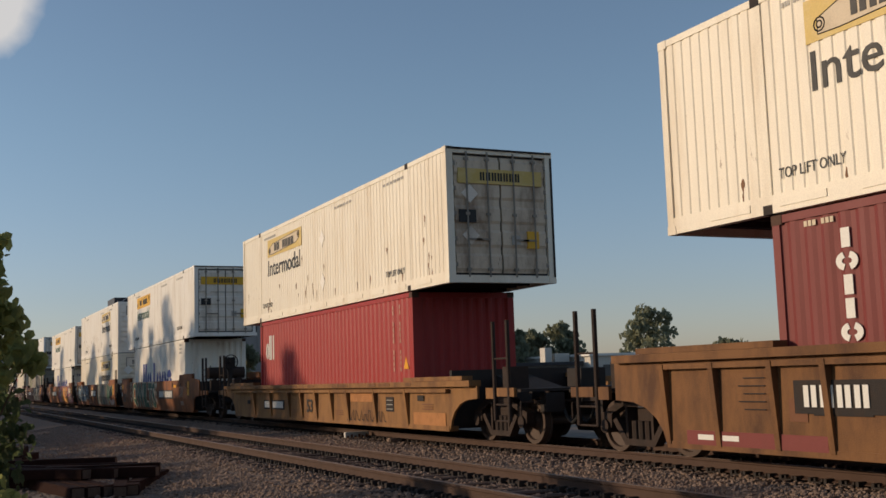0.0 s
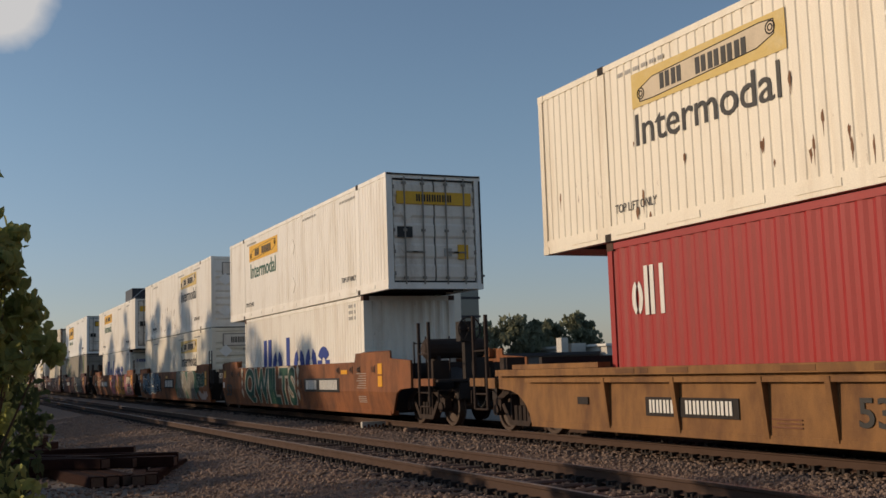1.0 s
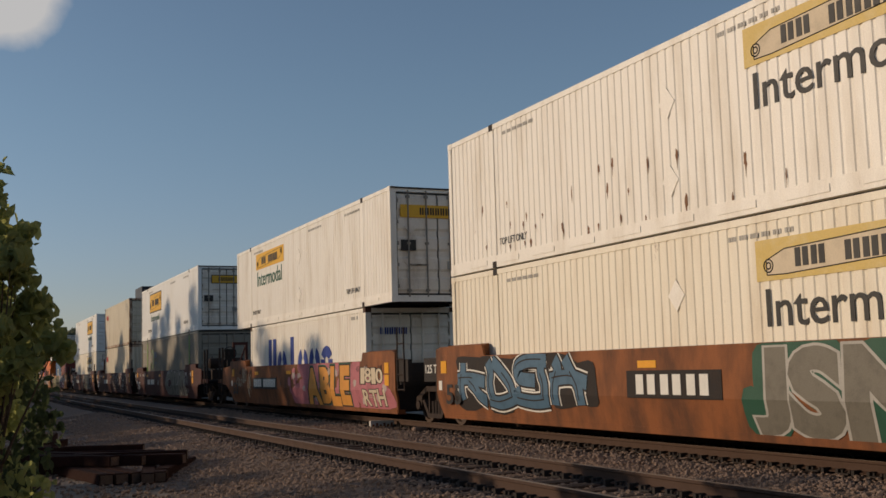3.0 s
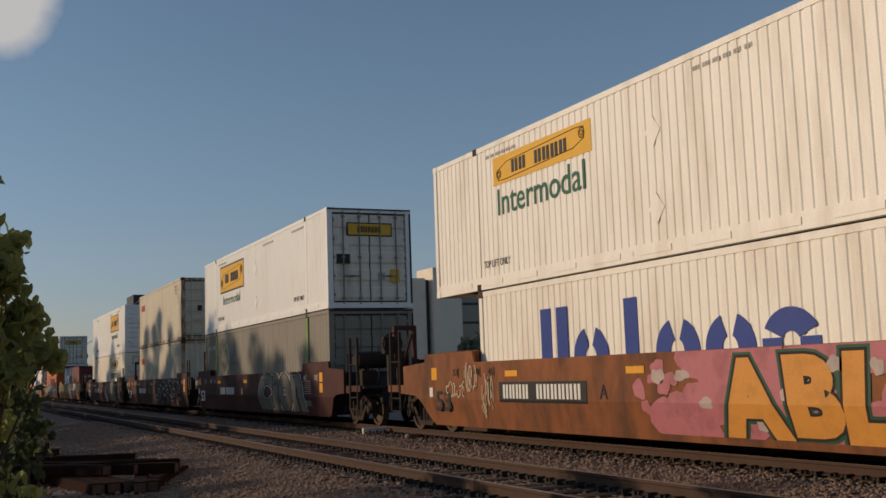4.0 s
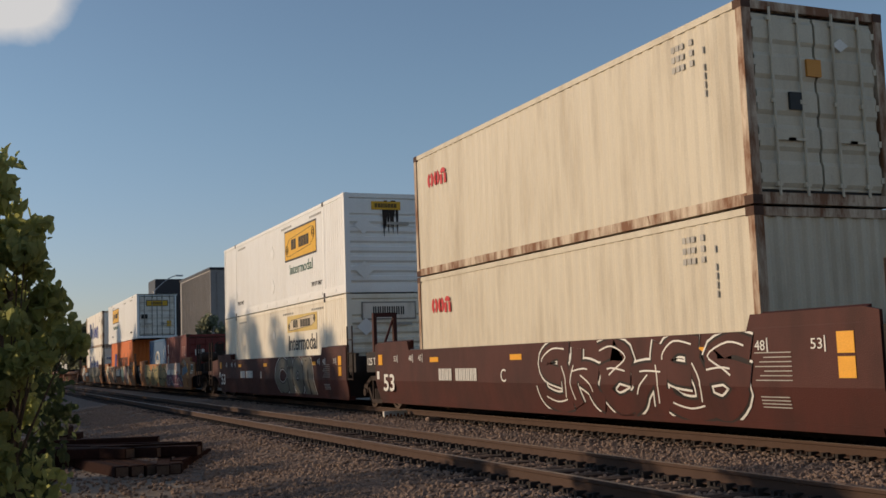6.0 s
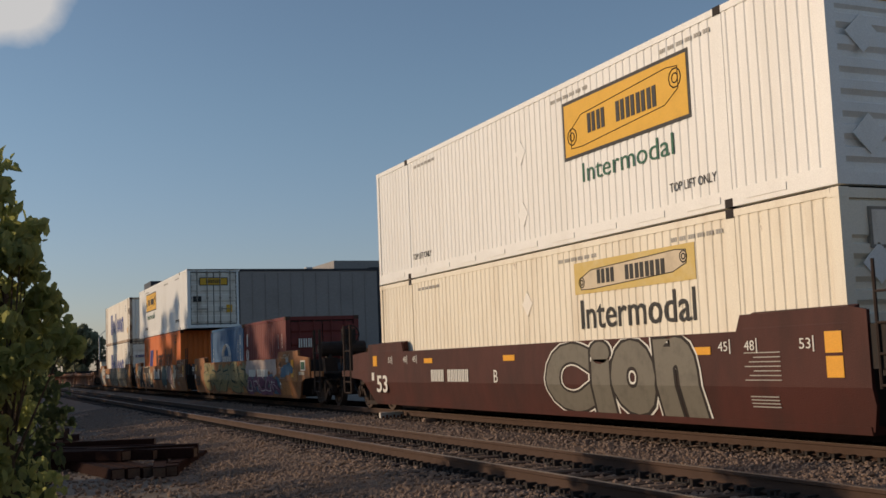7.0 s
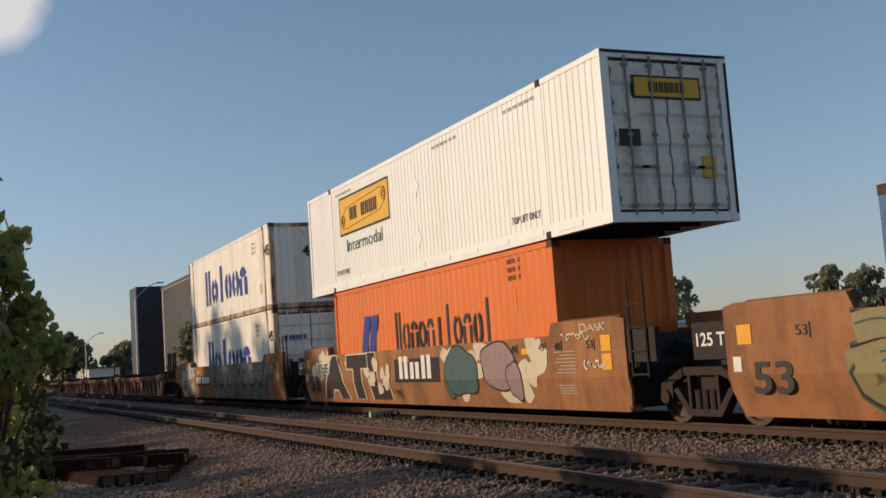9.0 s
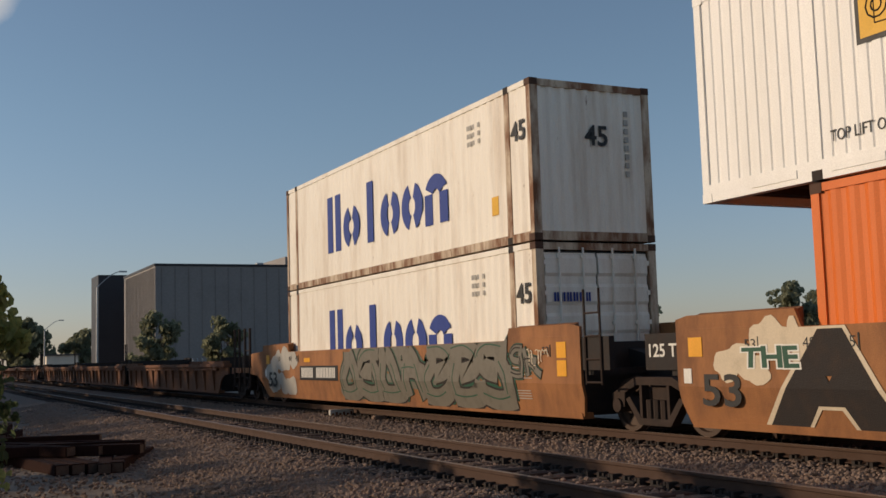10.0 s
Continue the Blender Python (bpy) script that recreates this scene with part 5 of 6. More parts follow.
clouds(k_car, 8.1, 5.7, 0.45, 1.35, 10, M_GFADE, 93, (0.3, 0.45))
for lv, en in ((0, "doors"), (1, "folds")):
    o = container(215.62, lv, L45, M_OCEANW, en, "white forty-five-foot container with a blue mark and rusty posts", domestic=False, edge=M_RUSTW)
    z = o["zb"]
    strokes(0, z + 0.75, 1.05, 7.2, M_NAVY, o, XS - 0.004, "AoIoon")
    words_side("45", -6.4, z + 1.85, 0.5, M_BLACK, o, XS - 0.008, 0.5, bold=0.01)
    side_print(o, -4.7, z + 2.4, M_GFADE)
    part("label", boxes((XS - 0.005, XS + 0.002, -5.6, -5.35, z + 0.6, z + 0.95)), M_YELLOW, o)
    if lv:
        words_end("45", 0.1, z + 1.75, 0.52, M_BLACK, o, -L45 / 2 - 0.0, bold=0.01)
        upright = bmesh.new()
        for q in range(8):
            box(upright, 0.72, 0.80, -L45 / 2 - 0.004, -L45 / 2 + 0.02, z + 1.2 + 0.16 * q, z + 1.3 + 0.16 * q)
        tagged(part("small_print", upright, M_GFADE, o), kind="stuff")
    else:
        strokes_end(-0.55, z + 1.85, 0.16, 0.8, M_NAVY, o, -L45 / 2 - 0.0, 6)
for car, ends in ((f, ((-10.4, -0.3, 0.35), (8.9, 0.15, 0.85))), (g, ((-8.9, -0.85, -0.15), (8.9, 0.15, 0.85))), (h_car, ((-8.9, -0.85, -0.15), (10.4, 0.1, 0.75)))):
    for y, x0, x1 in ends:
        portal(car, y, x0, x1, M_UCRY)
# thin sprayed tags, one wavering line each
for car, y, z, w, h, ink, seed in ((e, 7.0, 0.95, 0.9, 0.3, M_PCREAM, 131), (e, 6.3, 1.2, 0.5, 0.55, M_PCREAM, 132), (e, 5.6, 0.8, 0.5, 0.8, M_PCREAM, 133), (j, -7.0, 1.45, 0.9, 0.12, M_PCREAM, 134), (j, -7.6, 0.98, 0.6, 0.14, M_SIGNW, 135),
                                   (i_car, -7.2, 1.56, 1.1, 0.12, M_PCREAM, 137), (k_car, -7.2, 1.2, 0.7, 0.3, M_PCREAM, 138), (j, 1.2, 0.45, 0.5, 0.2, M_DARK, 139), (f, -2.0, 1.38, 0.6, 0.1, M_GFADE, 140)):
    rng = random.Random(seed)
    turns = 7
    for q in range(turns):      # hooked strokes side by side, none of them a letter
        yc, a0, span = y + w / 2 - w * (q + 0.5) / turns, rng.uniform(0, 6.28), rng.uniform(1.6, 4.2) * rng.choice((-1, 1))
        ry, rz = w / turns * rng.uniform(0.5, 1.0), h * rng.uniform(0.28, 0.55)
        pts = [(yc + ry * math.cos(a0 + span * f / 8), z + rz * math.sin(a0 + span * f / 8) + rng.uniform(-0.1, 0.1) * h) for f in range(9)]
        bm = bmesh.new()
        stroke(bm, pts, 0.008 + 0.006 * rng.random(), XW - 0.014 - 0.0004 * q)
        part("sprayed_tag", bm, ink, car, "thin sprayed scribble")
for car in (c, d, e, f, g, h_car, i_car, j, k_car):
    fold_sides(car)
# empty wells at the tail
for n, (s, ends) in enumerate(((237.8, ("coupled", "joint")), (256.0, ("joint", "joint")), (274.2, ("joint", "coupled")), (296.4, ("coupled", "joint")), (314.6, ("joint", "coupled")), (336.8, ("coupled", "coupled")))):
    w = well_car(s, M_OLDBROWN, "rusty brown ribbed well car running empty", "ribbed", *ends, 1.1)


# ---- ground and tracks ----
def ground_z(x):
    """The lie of the land across the tracks."""
    ks = [(-400, -0.45), (-20, -0.45), (3.2, -0.45), (4.7, -0.27), (5.2, -0.205), (8.0, -0.205), (8.8, -0.25), (9.6, -0.205), (12.5, -0.205), (13.4, -0.3), (15.0, -0.55), (2500, -0.6)]
    for (x0, z0), (x1, z1) in zip(ks, ks[1:]):
        if x <= x1:
            return z0 + (z1 - z0) * max(0, (x - x0) / (x1 - x0))
    return -0.6


def strip(name, xs, y0, y1, step, material, label, category, wob=0.03):
    bm = bmesh.new()
    ys = np.concatenate([np.arange(y0, 60, step), np.geomspace(60, y1, 24)]) if y1 > 60 else np.arange(y0, y1 + step, step)
    grid = [[bm.verts.new((x, y, ground_z(x) + wob * noise.noise(Vector((x * 1.1, y * 1.1, 0))))) for x in xs] for y in ys]
    for r0, r1 in zip(grid, grid[1:]):
        for i in range(len(xs) - 1):
            bm.faces.new((r0[i], r0[i + 1], r1[i + 1], r1[i]))
    me = mesh_of(name, bm, material)
    ob = new(name, me)
    return tagged(ob, label, category, kind="structure")


bm = bmesh.new()
xs = [-2500, -400, -100, -20, -8] + [v * 0.5 for v in range(-12, 31)] + [18, 25, 60, 200, 800, 2500]
ys = [-800, -200, -60, -20] + list(range(-10, 60, 1)) + [70, 85, 110, 150, 220, 400, 900, 3000]
grid = [[bm.verts.new((x, y, ground_z(x) - (0.012 if x < 3.1 else 0.12) + (0.05 * noise.noise(Vector((x * 0.7, y * 0.7, 3))) if -8 < x < 2.6 else 0))) for x in xs] for y in ys]
for r0, r1 in zip(grid, grid[1:]):
    for i in range(len(xs) - 1):
        bm.faces.new((r0[i], r0[i + 1], r1[i + 1], r1[i]))
tagged(new("ground", mesh_of("ground", bm, M_DIRT)), "trodden gravelly ground beside the tracks", "ground", kind="structure")
strip("ballast_bed", [2.9 + 0.3 * i for i in range(40)], -12, 700, 0.5, M_BED, "crushed stone ballast bed under two tracks", "ballast")


def rail_mesh(y0, y1):
    bm = bmesh.new()
    half = [(0.075, -0.17), (0.075, -0.16), (0.012, -0.135), (0.012, -0.045), (0.036, -0.035), (0.036, -0.006), (0.03, -0.002)]
    prism(bm, half + [(-u, v) for u, v in half[::-1]], 1, y0, y1)
    return mesh_of("rail", bm, M_RAILSIDE)


def head_mesh(y0, y1):
    return mesh_of("rail_head", boxes((-0.03, 0.03, y0, y1, -0.003, 0.0)), M_RAILTOP)


tie_bm = bmesh.new()
box(tie_bm, -1.3, 1.3, -0.115, 0.115, -0.18, 0)
bmesh.ops.bevel(tie_bm, geom=tie_bm.edges[:], offset=0.012, segments=1, affect="EDGES")
TIE = mesh_of("tie", tie_bm, M_TIE)
pl = bmesh.new()
for sd in (-1, 1):
    box(pl, sd * 0.75 - 0.17, sd * 0.75 + 0.17, -0.09, 0.09, 0.0, 0.018)
    for dx in (-0.11, 0.11):
        for dy in (-0.06, 0.06):
            box(pl, sd * 0.75 + dx - 0.014, sd * 0.75 + dx + 0.014, dy - 0.014, dy + 0.014, 0.015, 0.055)
    for dy in (-0.135, 0.135):       # rail anchors gripping the foot beside the tie
        box(pl, sd * 0.75 - 0.14, sd * 0.75 + 0.14, dy - 0.024, dy + 0.024, -0.04, 0.06)
PLATE = mesh_of("tie_plate", pl, M_DARK)


def track(name, xc, label):
    ob = base(name, label, "railway track", kind="structure", at=(xc, 0, 0))
    for sd in (-1, 1):
        r = part("rail", rail_mesh(-40, 700), M_RAILSIDE, ob, "rusty steel rail"); r.location = (sd * 0.7525, 0, 0)
        hd = part("rail_head", head_mesh(-40, 700), M_RAILTOP, r)
    rng = random.Random(xc)
    y = -6.0
    n = 0
    while y < 66:
        t = part("tie", TIE, M_TIE, ob); t.location = (rng.uniform(-0.04, 0.04), y, -0.185 + rng.uniform(-0.012, 0.012)); t.rotation_euler = (0, 0, rng.uniform(-0.015, 0.015))
        p = part("tie_plate", PLATE, M_TRUCK, ob); p.location = (0, y, -0.184)
        y += 0.5 + rng.uniform(-0.025, 0.025)
        n += 1
    bm = bmesh.new()
    while y < 260:
        box(bm, -1.3, 1.3, y - 0.11, y + 0.11, -0.3, -0.185)
        y += 0.5
    tagged(part("far_ties", bm, M_TIE, ob, "far ties of the track"), kind="stuff")
    return ob


track("track_1", TRACK, "railway track carrying the train, rusty rails on dark ties")
track("track_2", SIDE_TRACK, "empty railway track with rusty rails on dark ties")


def stones(name, count, spots, size, label, material=M_STONE, seed=3):
    """Loose stones as one mesh; spots(rng) gives x, y, z."""
    rng = np.random.default_rng(seed)
    ico = bmesh.new()
    bmesh.ops.create_icosphere(ico, subdivisions=1, radius=1.0)
    ico.verts.index_update()
    bv = np.array([v.co[:] for v in ico.verts]); bf = np.array([[v.index for v in f.verts] for f in ico.faces])
    ico.free()
    P = spots(rng, count)
    keep = len(P)
    k = rng.uniform(size[0], size[1], (keep, 1, 1)) * rng.uniform(0.6, 1.3, (keep, 1, 3)) * np.array([1, 1, 0.75])
    v = bv[None] * (1 + rng.uniform(-0.28, 0.28, (keep, len(bv), 1))) * k
    ang = rng.uniform(0, 6.283, keep); c, s = np.cos(ang)[:, None], np.sin(ang)[:, None]
    v = np.stack([v[..., 0] * c - v[..., 1] * s, v[..., 0] * s + v[..., 1] * c, v[..., 2]], -1) + P[:, None, :]
    fidx = bf[None] + (np.arange(keep) * len(bv))[:, None, None]
    me = bpy.data.meshes.new(name)
    me.from_pydata(v.reshape(-1, 3).tolist(), [], fidx.reshape(-1, 3).tolist())
    me.materials.append(material)
    return tagged(new(name, me), label, "gravel", kind="stuff")


def bed_spots(rng, count):
    y = 5 + 42 * rng.random(count) ** 1.7
    x = rng.uniform(3.0, 12.4, count)
    far = x < 3.3 + 0.0 * y
    z = np.array([ground_z(float(v)) for v in x]) + rng.uniform(-0.015, 0.022, count)
    # the ties stay bare between the rails
    onbed = np.minimum(np.abs(x - SIDE_TRACK), np.abs(x - TRACK)) < 0.72
    z = np.where(onbed, z - 0.012, z)
    nearrail = np.minimum(np.abs(np.abs(x - SIDE_TRACK) - 0.7525), np.abs(np.abs(x - TRACK) - 0.7525)) < 0.12
    keep = ~(nearrail | far)
    return np.stack([x, y, z], 1)[keep]


def verge_spots(rng, count):
    y = 8 + 34 * rng.random(count) ** 1.4
    x = 4.6 - 5.5 * rng.random(count) ** 2.2
    z = np.array([ground_z(float(v)) for v in x]) + rng.uniform(-0.01, 0.015, count)
    return np.stack([x, y, z], 1)


stones("ballast_stones", 74000, bed_spots, (0.017, 0.040), "loose angular brown-grey ballast stones")
stones("verge_stones", 14000, verge_spots, (0.015, 0.042), "loose stones spilled down the ballast shoulder", seed=5)


# ---- things on the ground ----
def old_tie(x, y, z, turn, length=2.5, tilt=0.0):
    ob = base("timber", "old dark brown railway timber lying in a heap", "timber", "heap of old timbers", at=(x, y, z))
    bm = bmesh.new()
    box(bm, -length / 2, length / 2, -0.115, 0.115, 0, 0.18)
    bmesh.ops.bevel(bm, geom=bm.edges[:], offset=0.015, segments=2, affect="EDGES")
    part("beam", bm, M_OLDTIE, ob)
    for e in (-1, 1):
        part("sawn_end", boxes((*sorted((e * length / 2, e * (length / 2 + 0.004))), -0.098, 0.098, 0.017, 0.163)), M_CUT, ob, "paler sawn end")
    ob.rotation_euler = (0, tilt, radians(turn))
    return ob


GZ = -0.45
for n in range(3):       # a row with the sawn ends in front
    old_tie(2.0 + 0.245 * n, 19.5, GZ, 100)
for n in range(2):
    old_tie(3.05 + 0.29 * n, 19.3 + 0.1 * n, GZ - 0.005, 80 - 4 * n)
old_tie(3.6, 19.75, GZ + 0.01, 68)
old_tie(2.55, 19.9, GZ + 0.185, 152)
old_tie(2.05, 20.3, GZ + 0.185, 140)
old_tie(1.75, 20.6, GZ + 0.19, 128)
old_tie(2.9, 20.4, GZ + 0.19, 165, 2.0)
old_tie(1.4, 21.4, GZ, 118)
old_tie(1.7, 21.6, GZ + 0.18, 124)
old_tie(2.1, 22.6, GZ + 0.09, 140)
old_tie(0.84, 19.2, GZ, 106, 1.9)
old_tie(2.9, 24.0, GZ, 150)
old_tie(2.5, 24.4, GZ + 0.1, 160)
old_tie(2.0, 28.5, GZ, 70, 1.9)
old_tie(2.25, 28.6, GZ, 74, 1.9)
old_tie(2.1, 28.5, GZ + 0.18, 80, 1.7)

blk = base("marker_block", "weathered white board with dark marks beside the rail", "board", at=(9.88, 25.9, -0.155))
bm = boxes((-0.32, 0.32, -0.06, 0.06, 0, 0.14)); bmesh.ops.bevel(bm, geom=bm.edges[:], offset=0.012, segments=2, affect="EDGES")
part("block", bm, M_STUCCOW, blk)
for q in range(6):
    part("dark_mark", boxes((-0.28 + 0.1 * q, -0.22 + 0.1 * q, -0.064, -0.06, 0.0, 0.05 + 0.03 * (q % 2))), M_OLDBROWN, blk)
st = bmesh.new(); box(st, -0.17, 0.17, -0.1, 0.1, 0, 0.1); bmesh.ops.bevel(st, geom=st.edges[:], offset=0.03, segments=2, affect="EDGES")
o = tagged(new("stone_block", mesh_of("stone_block", st, M_STONE)), "grey stone block beside the rail", "stone"); o.location = (9.95, 23.6, -0.19)


# ---- trees ----
def leafy(bm_v, bm_f, centre, radius, count, size, rng, squash=0.8):
    for _ in range(count):
        d = Vector((rng.gauss(0, 1), rng.gauss(0, 1), rng.gauss(0, 1))).normalized() * radius * rng.uniform(0.45, 1.08)
        d.z *= squash
        p = Vector(centre) + d
        q = Euler((rng.uniform(-1.5, 1.5), rng.uniform(-1.5, 1.5), rng.uniform(0, 6.28))).to_matrix()
        s = size * rng.uniform(0.6, 1.25)
        b = len(bm_v)
        for u, v, w in ((-0.5, 0, 0), (-0.22, 0.33, 0.06), (0.2, 0.3, 0.06), (0.55, 0, -0.1), (0.2, -0.3, 0.06), (-0.22, -0.33, 0.06)):
            bm_v.append(tuple(p + q @ Vector((u * s, v * s, w * s))))
        bm_f.append((b, b + 1, b + 2, b + 3)); bm_f.append((b, b + 3, b + 4, b + 5))


def tree(x, y, height, spread, leaf, count, seed, label, material=M_LEAFD, crown_low=0.3, clumps=26, name="tree"):
    rng = random.Random(seed)
    z0 = ground_z(x) - 0.05
    ob = base(name, label, "tree", at=(x, y, z0))
    bm = bmesh.new()
    r = max(0.05, height * 0.022)
    bend = [Vector((rng.uniform(-0.03, 0.03) * height * i, rng.uniform(-0.03, 0.03) * height * i, height * 0.2 * i)) for i in range(5)]
    for i in range(4):
        rod(bm, bend[i], bend[i + 1], r * (1 - 0.22 * i), 8, r * (1 - 0.22 * (i + 1)))
    vs, fs = [], []
    per = max(4, count // clumps)
    for c in range(clumps):
        f = crown_low + (1 - crown_low) * (c + 0.5) / clumps
        wide = spread * (math.sin(math.pi * min(1, 0.22 + 0.72 * (f - crown_low) / (1 - crown_low))) ** 0.8)
        a = rng.uniform(0, 6.28)
        d = wide * rng.uniform(0.35, 1.0)
        centre = Vector((math.cos(a) * d, math.sin(a) * d, height * f * rng.uniform(0.93, 1.0)))
        root = bend[2] * min(1.4, f * 1.2)
        rod(bm, root * 0.7, centre, r * 0.28, 5, r * 0.06)
        leafy(vs, fs, centre, spread * rng.uniform(0.24, 0.42), per, leaf, rng)
    part("trunk", bm, M_BARK, ob, "trunk with bare limbs")
    me = bpy.data.meshes.new("crown"); me.from_pydata(vs, [], fs); me.materials.append(material)
    part("crown", me, material, ob)
    return ob


tree(-0.03, 12.5, 4.35, 1.0, 0.15, 3000, 8, "small leafy green tree beside the tracks", M_LEAF, 0.08, 34)
tree(-0.2, 12.0, 2.5, 0.58, 0.13, 1700, 44, "low leafy undergrowth at the foot of the small tree", M_LEAF, 0.03, 30, "bush")
tree(0.2, 15.5, 2.9, 1.05, 0.14, 1800, 9, "dark green bush behind the small tree", M_LEAFD, 0.05, 26)
tree(0.40, 12.2, 3.40, 0.62, 0.15, 1400, 19, "slender leafy sapling at the edge of the thicket", M_LEAF, 0.5, 20)
# the row of trees left of the line, which shades the ground and the far cars
rng = random.Random(77)
for y, hh in ((45, 7.0), (49, 7.6), (53, 8.8), (58, 9.8), (63, 8.6), (66, 10), (69, 8.8), (76, 9.5), (83, 8.6), (91, 9.4), (100, 8.8), (110, 9.6), (122, 9), (136, 9), (150, 9.5), (170, 9.5)):
    tree(-16.0 + rng.uniform(-1, 1), y + 5.3, hh + 3.3, 2.7, 0.32, 2600, 100 + y, "tall roadside tree in full leaf", M_LEAFD, 0.2, 24)
# a low hedge out of view, added only to shade the near ground
for y in range(6, 52, 3):
    tree(-3.8 + rng.uniform(-0.4, 0.4), y, (2.35 if y > 18 else 1.5) + rng.uniform(-0.3, 0.3), 1.4, 0.28, 1000, 200 + int(y), "unseen hedge bush added to shade the near ground", M_LEAFD, 0.05, 18, "bush")

# dense bushes out of view, added to keep the far wells in shade
for y in range(39, 130, 3):
    tree(-12.0 + rng.uniform(-0.5, 0.5), y + 3.8, 8.3 + rng.uniform(-0.9, 0.6), 2.3, 0.34, 2600, 500 + y, "unseen tall bush added to shade the far wells", M_LEAFD, 0.03, 22, "bush")


def by_angle(az, d):
    return math.sin(radians(az)) * d, math.cos(radians(az)) * d


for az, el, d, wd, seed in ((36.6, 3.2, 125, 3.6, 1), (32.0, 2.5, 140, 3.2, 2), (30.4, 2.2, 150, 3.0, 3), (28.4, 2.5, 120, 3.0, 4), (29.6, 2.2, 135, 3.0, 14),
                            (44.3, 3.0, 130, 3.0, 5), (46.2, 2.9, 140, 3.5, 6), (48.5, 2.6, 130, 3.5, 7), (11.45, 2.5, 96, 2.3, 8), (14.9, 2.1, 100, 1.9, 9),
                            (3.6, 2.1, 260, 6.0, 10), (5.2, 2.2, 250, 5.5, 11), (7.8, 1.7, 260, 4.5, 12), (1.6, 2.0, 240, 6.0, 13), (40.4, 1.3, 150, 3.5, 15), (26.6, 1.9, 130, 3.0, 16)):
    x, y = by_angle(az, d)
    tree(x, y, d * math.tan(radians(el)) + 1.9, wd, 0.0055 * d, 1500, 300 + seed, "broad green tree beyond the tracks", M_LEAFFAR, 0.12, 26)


# ---- buildings ----
def window_row(parent, face, at, u0, u1, n, z, w, h):
    for q in range(n):
        u = u0 + (u1 - u0) * (q + 0.5) / n
        if face == "x":
            win = part("window", boxes((at - 0.06, at + 0.04, u - w / 2, u + w / 2, z, z + h)), M_CHAR, parent)
            part("pane", boxes((at - 0.08, at - 0.06, u - w / 2 + 0.08, u + w / 2 - 0.08, z + 0.08, z + h - 0.08)), M_GLASS, win)
        else:
            win = part("window", boxes((u - w / 2, u + w / 2, at - 0.06, at + 0.04, z, z + h)), M_CHAR, parent)
            part("pane", boxes((u - w / 2 + 0.08, u + w / 2 - 0.08, at - 0.08, at - 0.06, z + 0.08, z + h - 0.08)), M_GLASS, win)


hall = base("theatre_hall", "large windowless dark grey metal-clad hall with charcoal tower", "building", at=(0, 0, 0))
part("hall_body", boxes((24.2, 44.5, 120, 139, -0.6, 12.0)), M_METALCLAD, hall)
bm = bmesh.new()
for q in range(13):      # standing seams of the cladding
    box(bm, 24.9 + 1.5 * q, 24.93 + 1.5 * q, 119.94, 120.0, 0, 11.8)
for q in range(36):
    box(bm, 24.14, 24.2, 120.3 + 0.5 * q, 120.33 + 0.5 * q, 0, 11.8)
part("cladding_seams", bm, M_METALCLAD, hall)
part("parapet", boxes((24.1, 44.6, 119.9, 139.1, 12.0, 12.25)), M_CHAR, hall)
part("tower", boxes((22.4, 26.6, 148, 154, -0.6, 13.2)), M_CHAR, hall, "charcoal-clad tower")
part("roof_box", boxes((40.5, 46.5, 124, 134, 12.2, 13.6)), M_METALCLAD, hall)
part("side_block", boxes((44.5, 48.6, 122, 136, -0.6, 12.6)), M_CHAR, hall)
bm = bmesh.new()
for q in range(5):
    box(bm, 35.0 + 1.3 * q, 35.8 + 1.3 * q, 126, 127, 12.25, 12.6 + 0.2 * (q % 3))
part("roof_plant", bm, M_GALV, hall)

off = base("office_building", "pale beige office building with dark glass wing", "building")
part("wall", boxes((70.7, 75.0, 170, 181, -0.6, 17.8)), M_STUCCO, off)
for fl in range(5):
    window_row(off, "x", 70.7, 170.6, 180.6, 5, 1.4 + 3.3 * fl, 0.9, 1.9)
part("glass_wing", boxes((74.9, 80, 171, 182, -0.6, 17.6)), M_GLASS, off, "dark glazed wing")
part("stair_tower", boxes((76.0, 81.4, 169, 176, -0.6, 19.6)), M_STUCCO, off)
part("glass_wing", boxes((81.4, 85.4, 170, 184, -0.6, 17.0)), M_GLASS, off, "dark glazed wing")
bm = bmesh.new()
for fl in range(5):
    box(bm, 81.5, 85.6, 169.85, 170.0, 3.2 + 3.3 * fl, 3.6 + 3.3 * fl)
    box(bm, 74.9, 76.0, 170.85, 171.0, 3.2 + 3.3 * fl, 3.6 + 3.3 * fl)
tagged(part("spandrel", bm, M_CHAR, off), kind="stuff")
part("roof_edge", boxes((81.3, 86.4, 169.2, 184.5, 17.0, 17.35)), M_CHAR, off)


def street_lamp(az, d, h, turn):
    x, y = by_angle(az, d)
    ob = base("street_lamp", "tall grey galvanised street lamp with a curved arm", "street lamp", "street lamps", at=(x, y, -0.6))
    bm = bmesh.new(); rod(bm, (0, 0, 0), (0, 0, h - 1.3), 0.11, 10, 0.07)
    part("pole", bm, M_GALV, ob)
    bm = bmesh.new(); prev = Vector((0, 0, h - 1.3))
    for q in range(1, 7):
        f = q / 6
        p = Vector((turn * 2.0 * f, 0, h - 1.3 + 1.5 * math.sin(f * 1.35)))
        rod(bm, prev, p, 0.045, 6); prev = p
    part("arm", bm, M_GALV, ob)
    part("lamp_head", boxes((*sorted((prev.x, prev.x + turn * 0.7)), -0.14, 0.14, prev.z - 0.06, prev.z + 0.08)), M_GALV, ob)


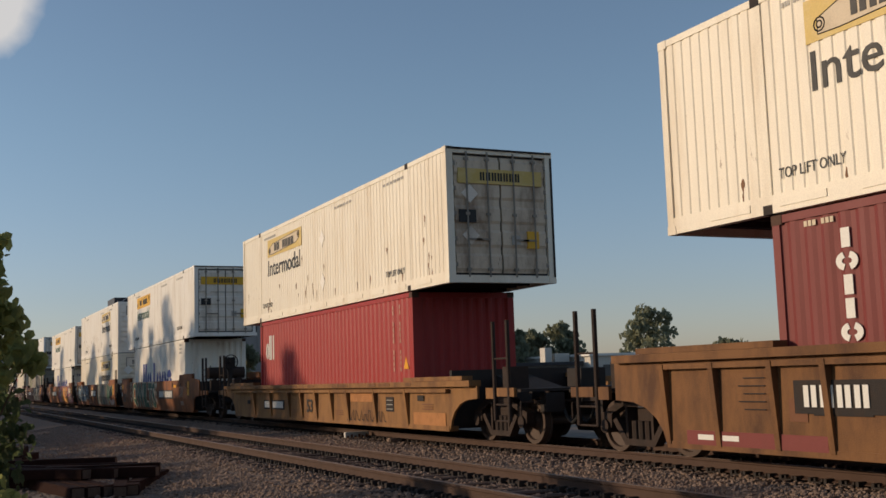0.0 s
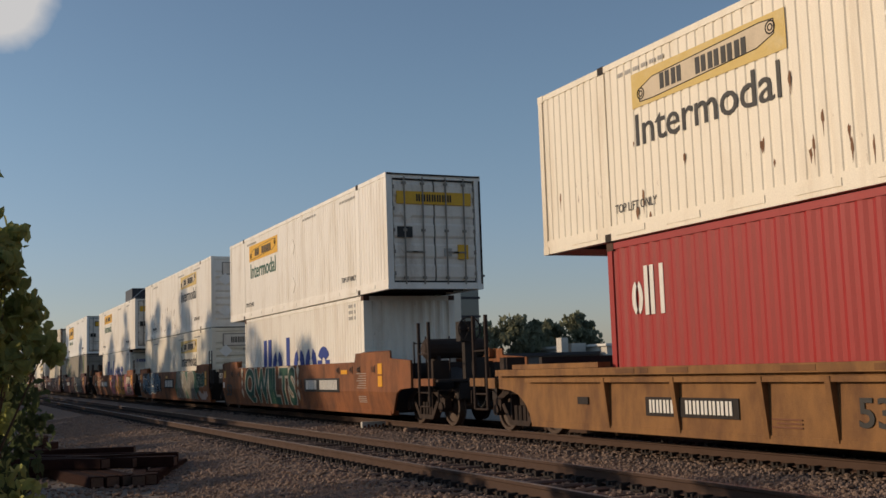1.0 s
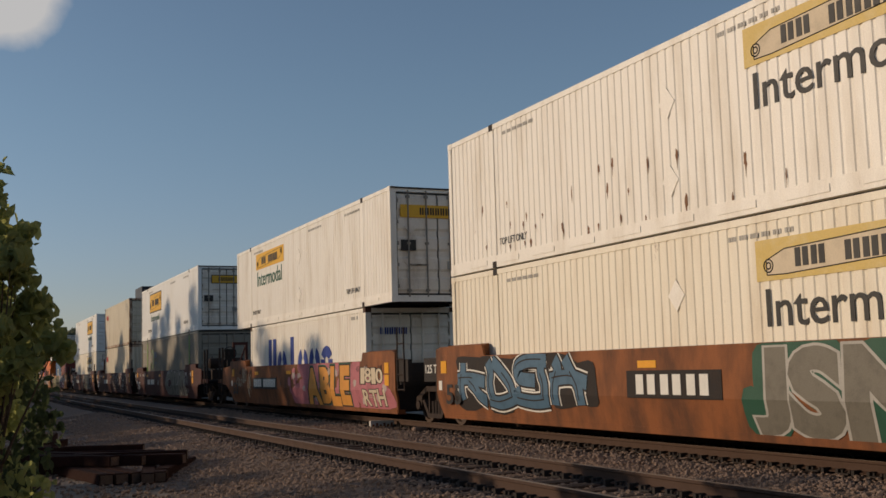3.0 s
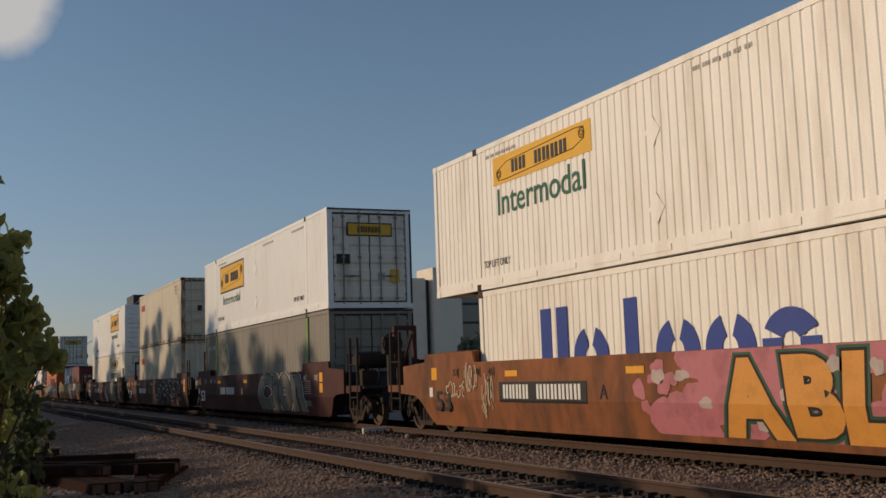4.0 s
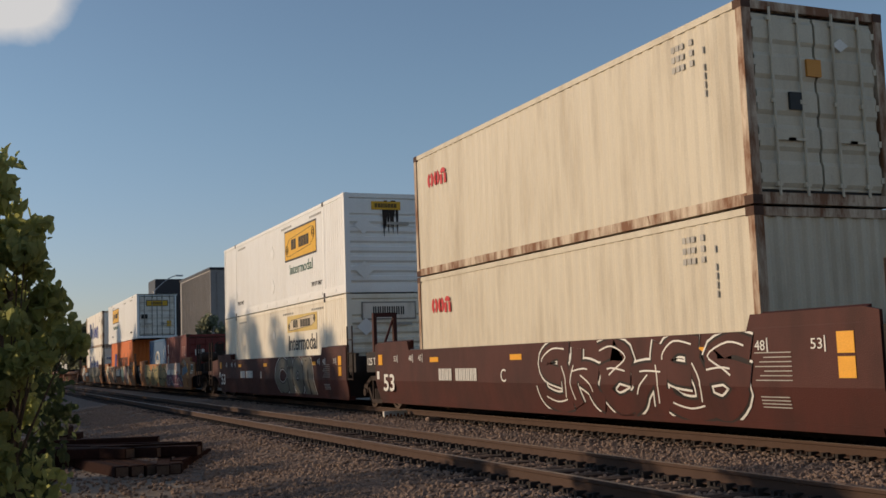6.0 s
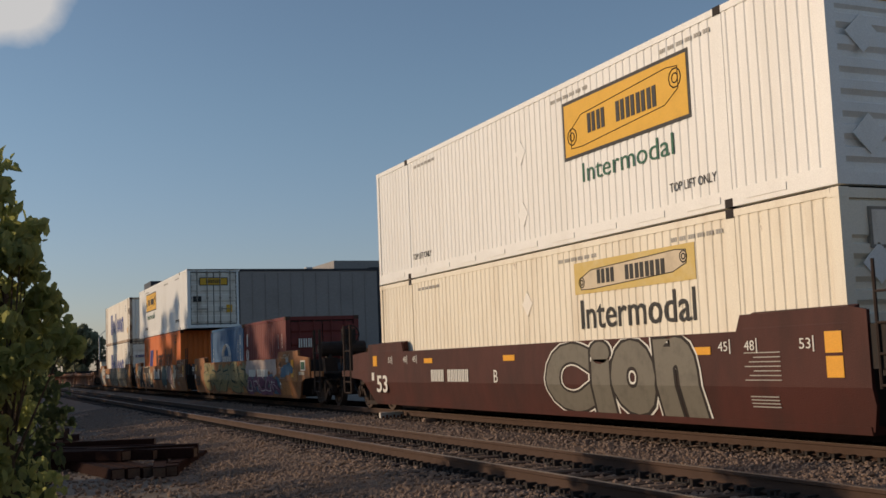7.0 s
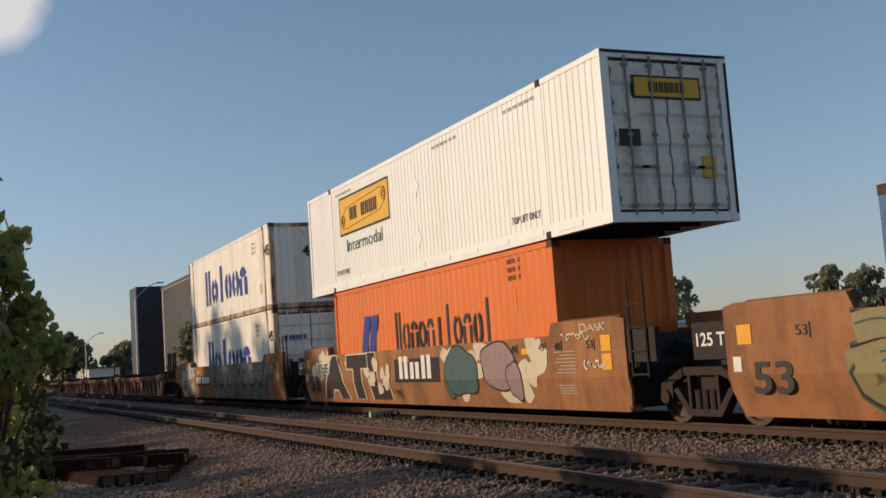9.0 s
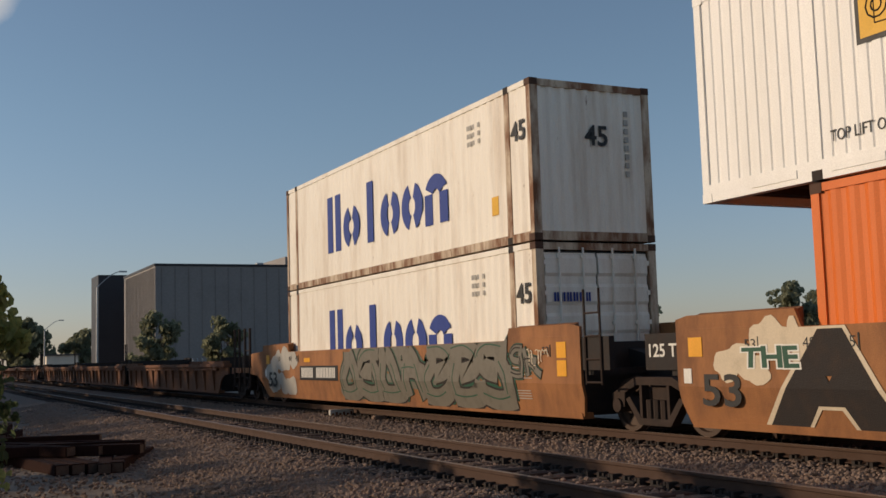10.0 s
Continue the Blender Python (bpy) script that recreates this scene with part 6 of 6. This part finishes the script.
street_lamp(20.75, 100, 12.2, 1)
street_lamp(8.55, 105, 10.4, 1)
street_lamp(6.05, 170, 8.5, 1)

low = base("warehouse", "low white warehouse with a flat roof", "building")
part("wall", boxes((60.5, 80, 92, 106, -0.6, 2.9)), M_STUCCOW, low)
part("roof", boxes((60.2, 80.3, 91.7, 106.3, 2.9, 3.15)), M_SIGNW, low)
part("roof_unit", boxes((58.2, 59.9, 95, 97, 2.4, 3.3)), M_STUCCOW, low)
part("roof_unit", boxes((57.0, 57.8, 95, 96, 2.4, 3.9)), M_STUCCOW, low)
part("wing", boxes((46.0, 60.2, 93, 104, -0.6, 2.1)), M_FENCE, low, "low dark wing")
part("wing_roof", boxes((45.7, 60.15, 92.7, 104.3, 2.1, 2.4)), M_CHAR, low)
for q in range(6):
    door = part("dock_door", boxes((62.0 + 3.0 * q, 64.0 + 3.0 * q, 91.94, 92.0, -0.5, 2.0)), M_FENCE, low)
    part("pane", boxes((62.7 + 3.0 * q, 63.3 + 3.0 * q, 91.9, 91.94, 1.2, 1.6)), M_GLASS, door)
fence = base("board_fence", "long weathered grey board fence beyond the tracks", "fence")
bm = bmesh.new()
for q in range(220):
    box(bm, 24 + 0.4 * q, 24.38 + 0.4 * q, 84 + 0.02 * (q % 3), 84.04 + 0.02 * (q % 3), -0.6, 1.75)
tagged(part("boards", bm, M_FENCE, fence), kind="stuff")
shed = base("shed", "small pale shed with a low roof", "building")
x, y = by_angle(6.9, 190)
part("wall", boxes((x - 2.5, x + 2.5, y, y + 6, -0.6, 3.0)), M_STUCCO, shed)
part("roof", boxes((x - 2.8, x + 2.8, y - 0.3, y + 6.3, 3.0, 3.25)), M_FENCE, shed)


# ---- all that moves ----
def motions():
    for ob, s in ROLLING:
        walk(ob, [(t, pose(TRACK, s - gone(t), 0)) for t in (0, 1, 2, 3, 4, 5, 6, 7, 8, 9, 10)])
    turn = math.degrees(19.309 / 0.42)      # degrees a second
    for wheel, y, car in SPINNING:
        walk(wheel, [(k / 30, pose(0, y, 0.42, turn * k / 30)) for k in range(301)])


motions()
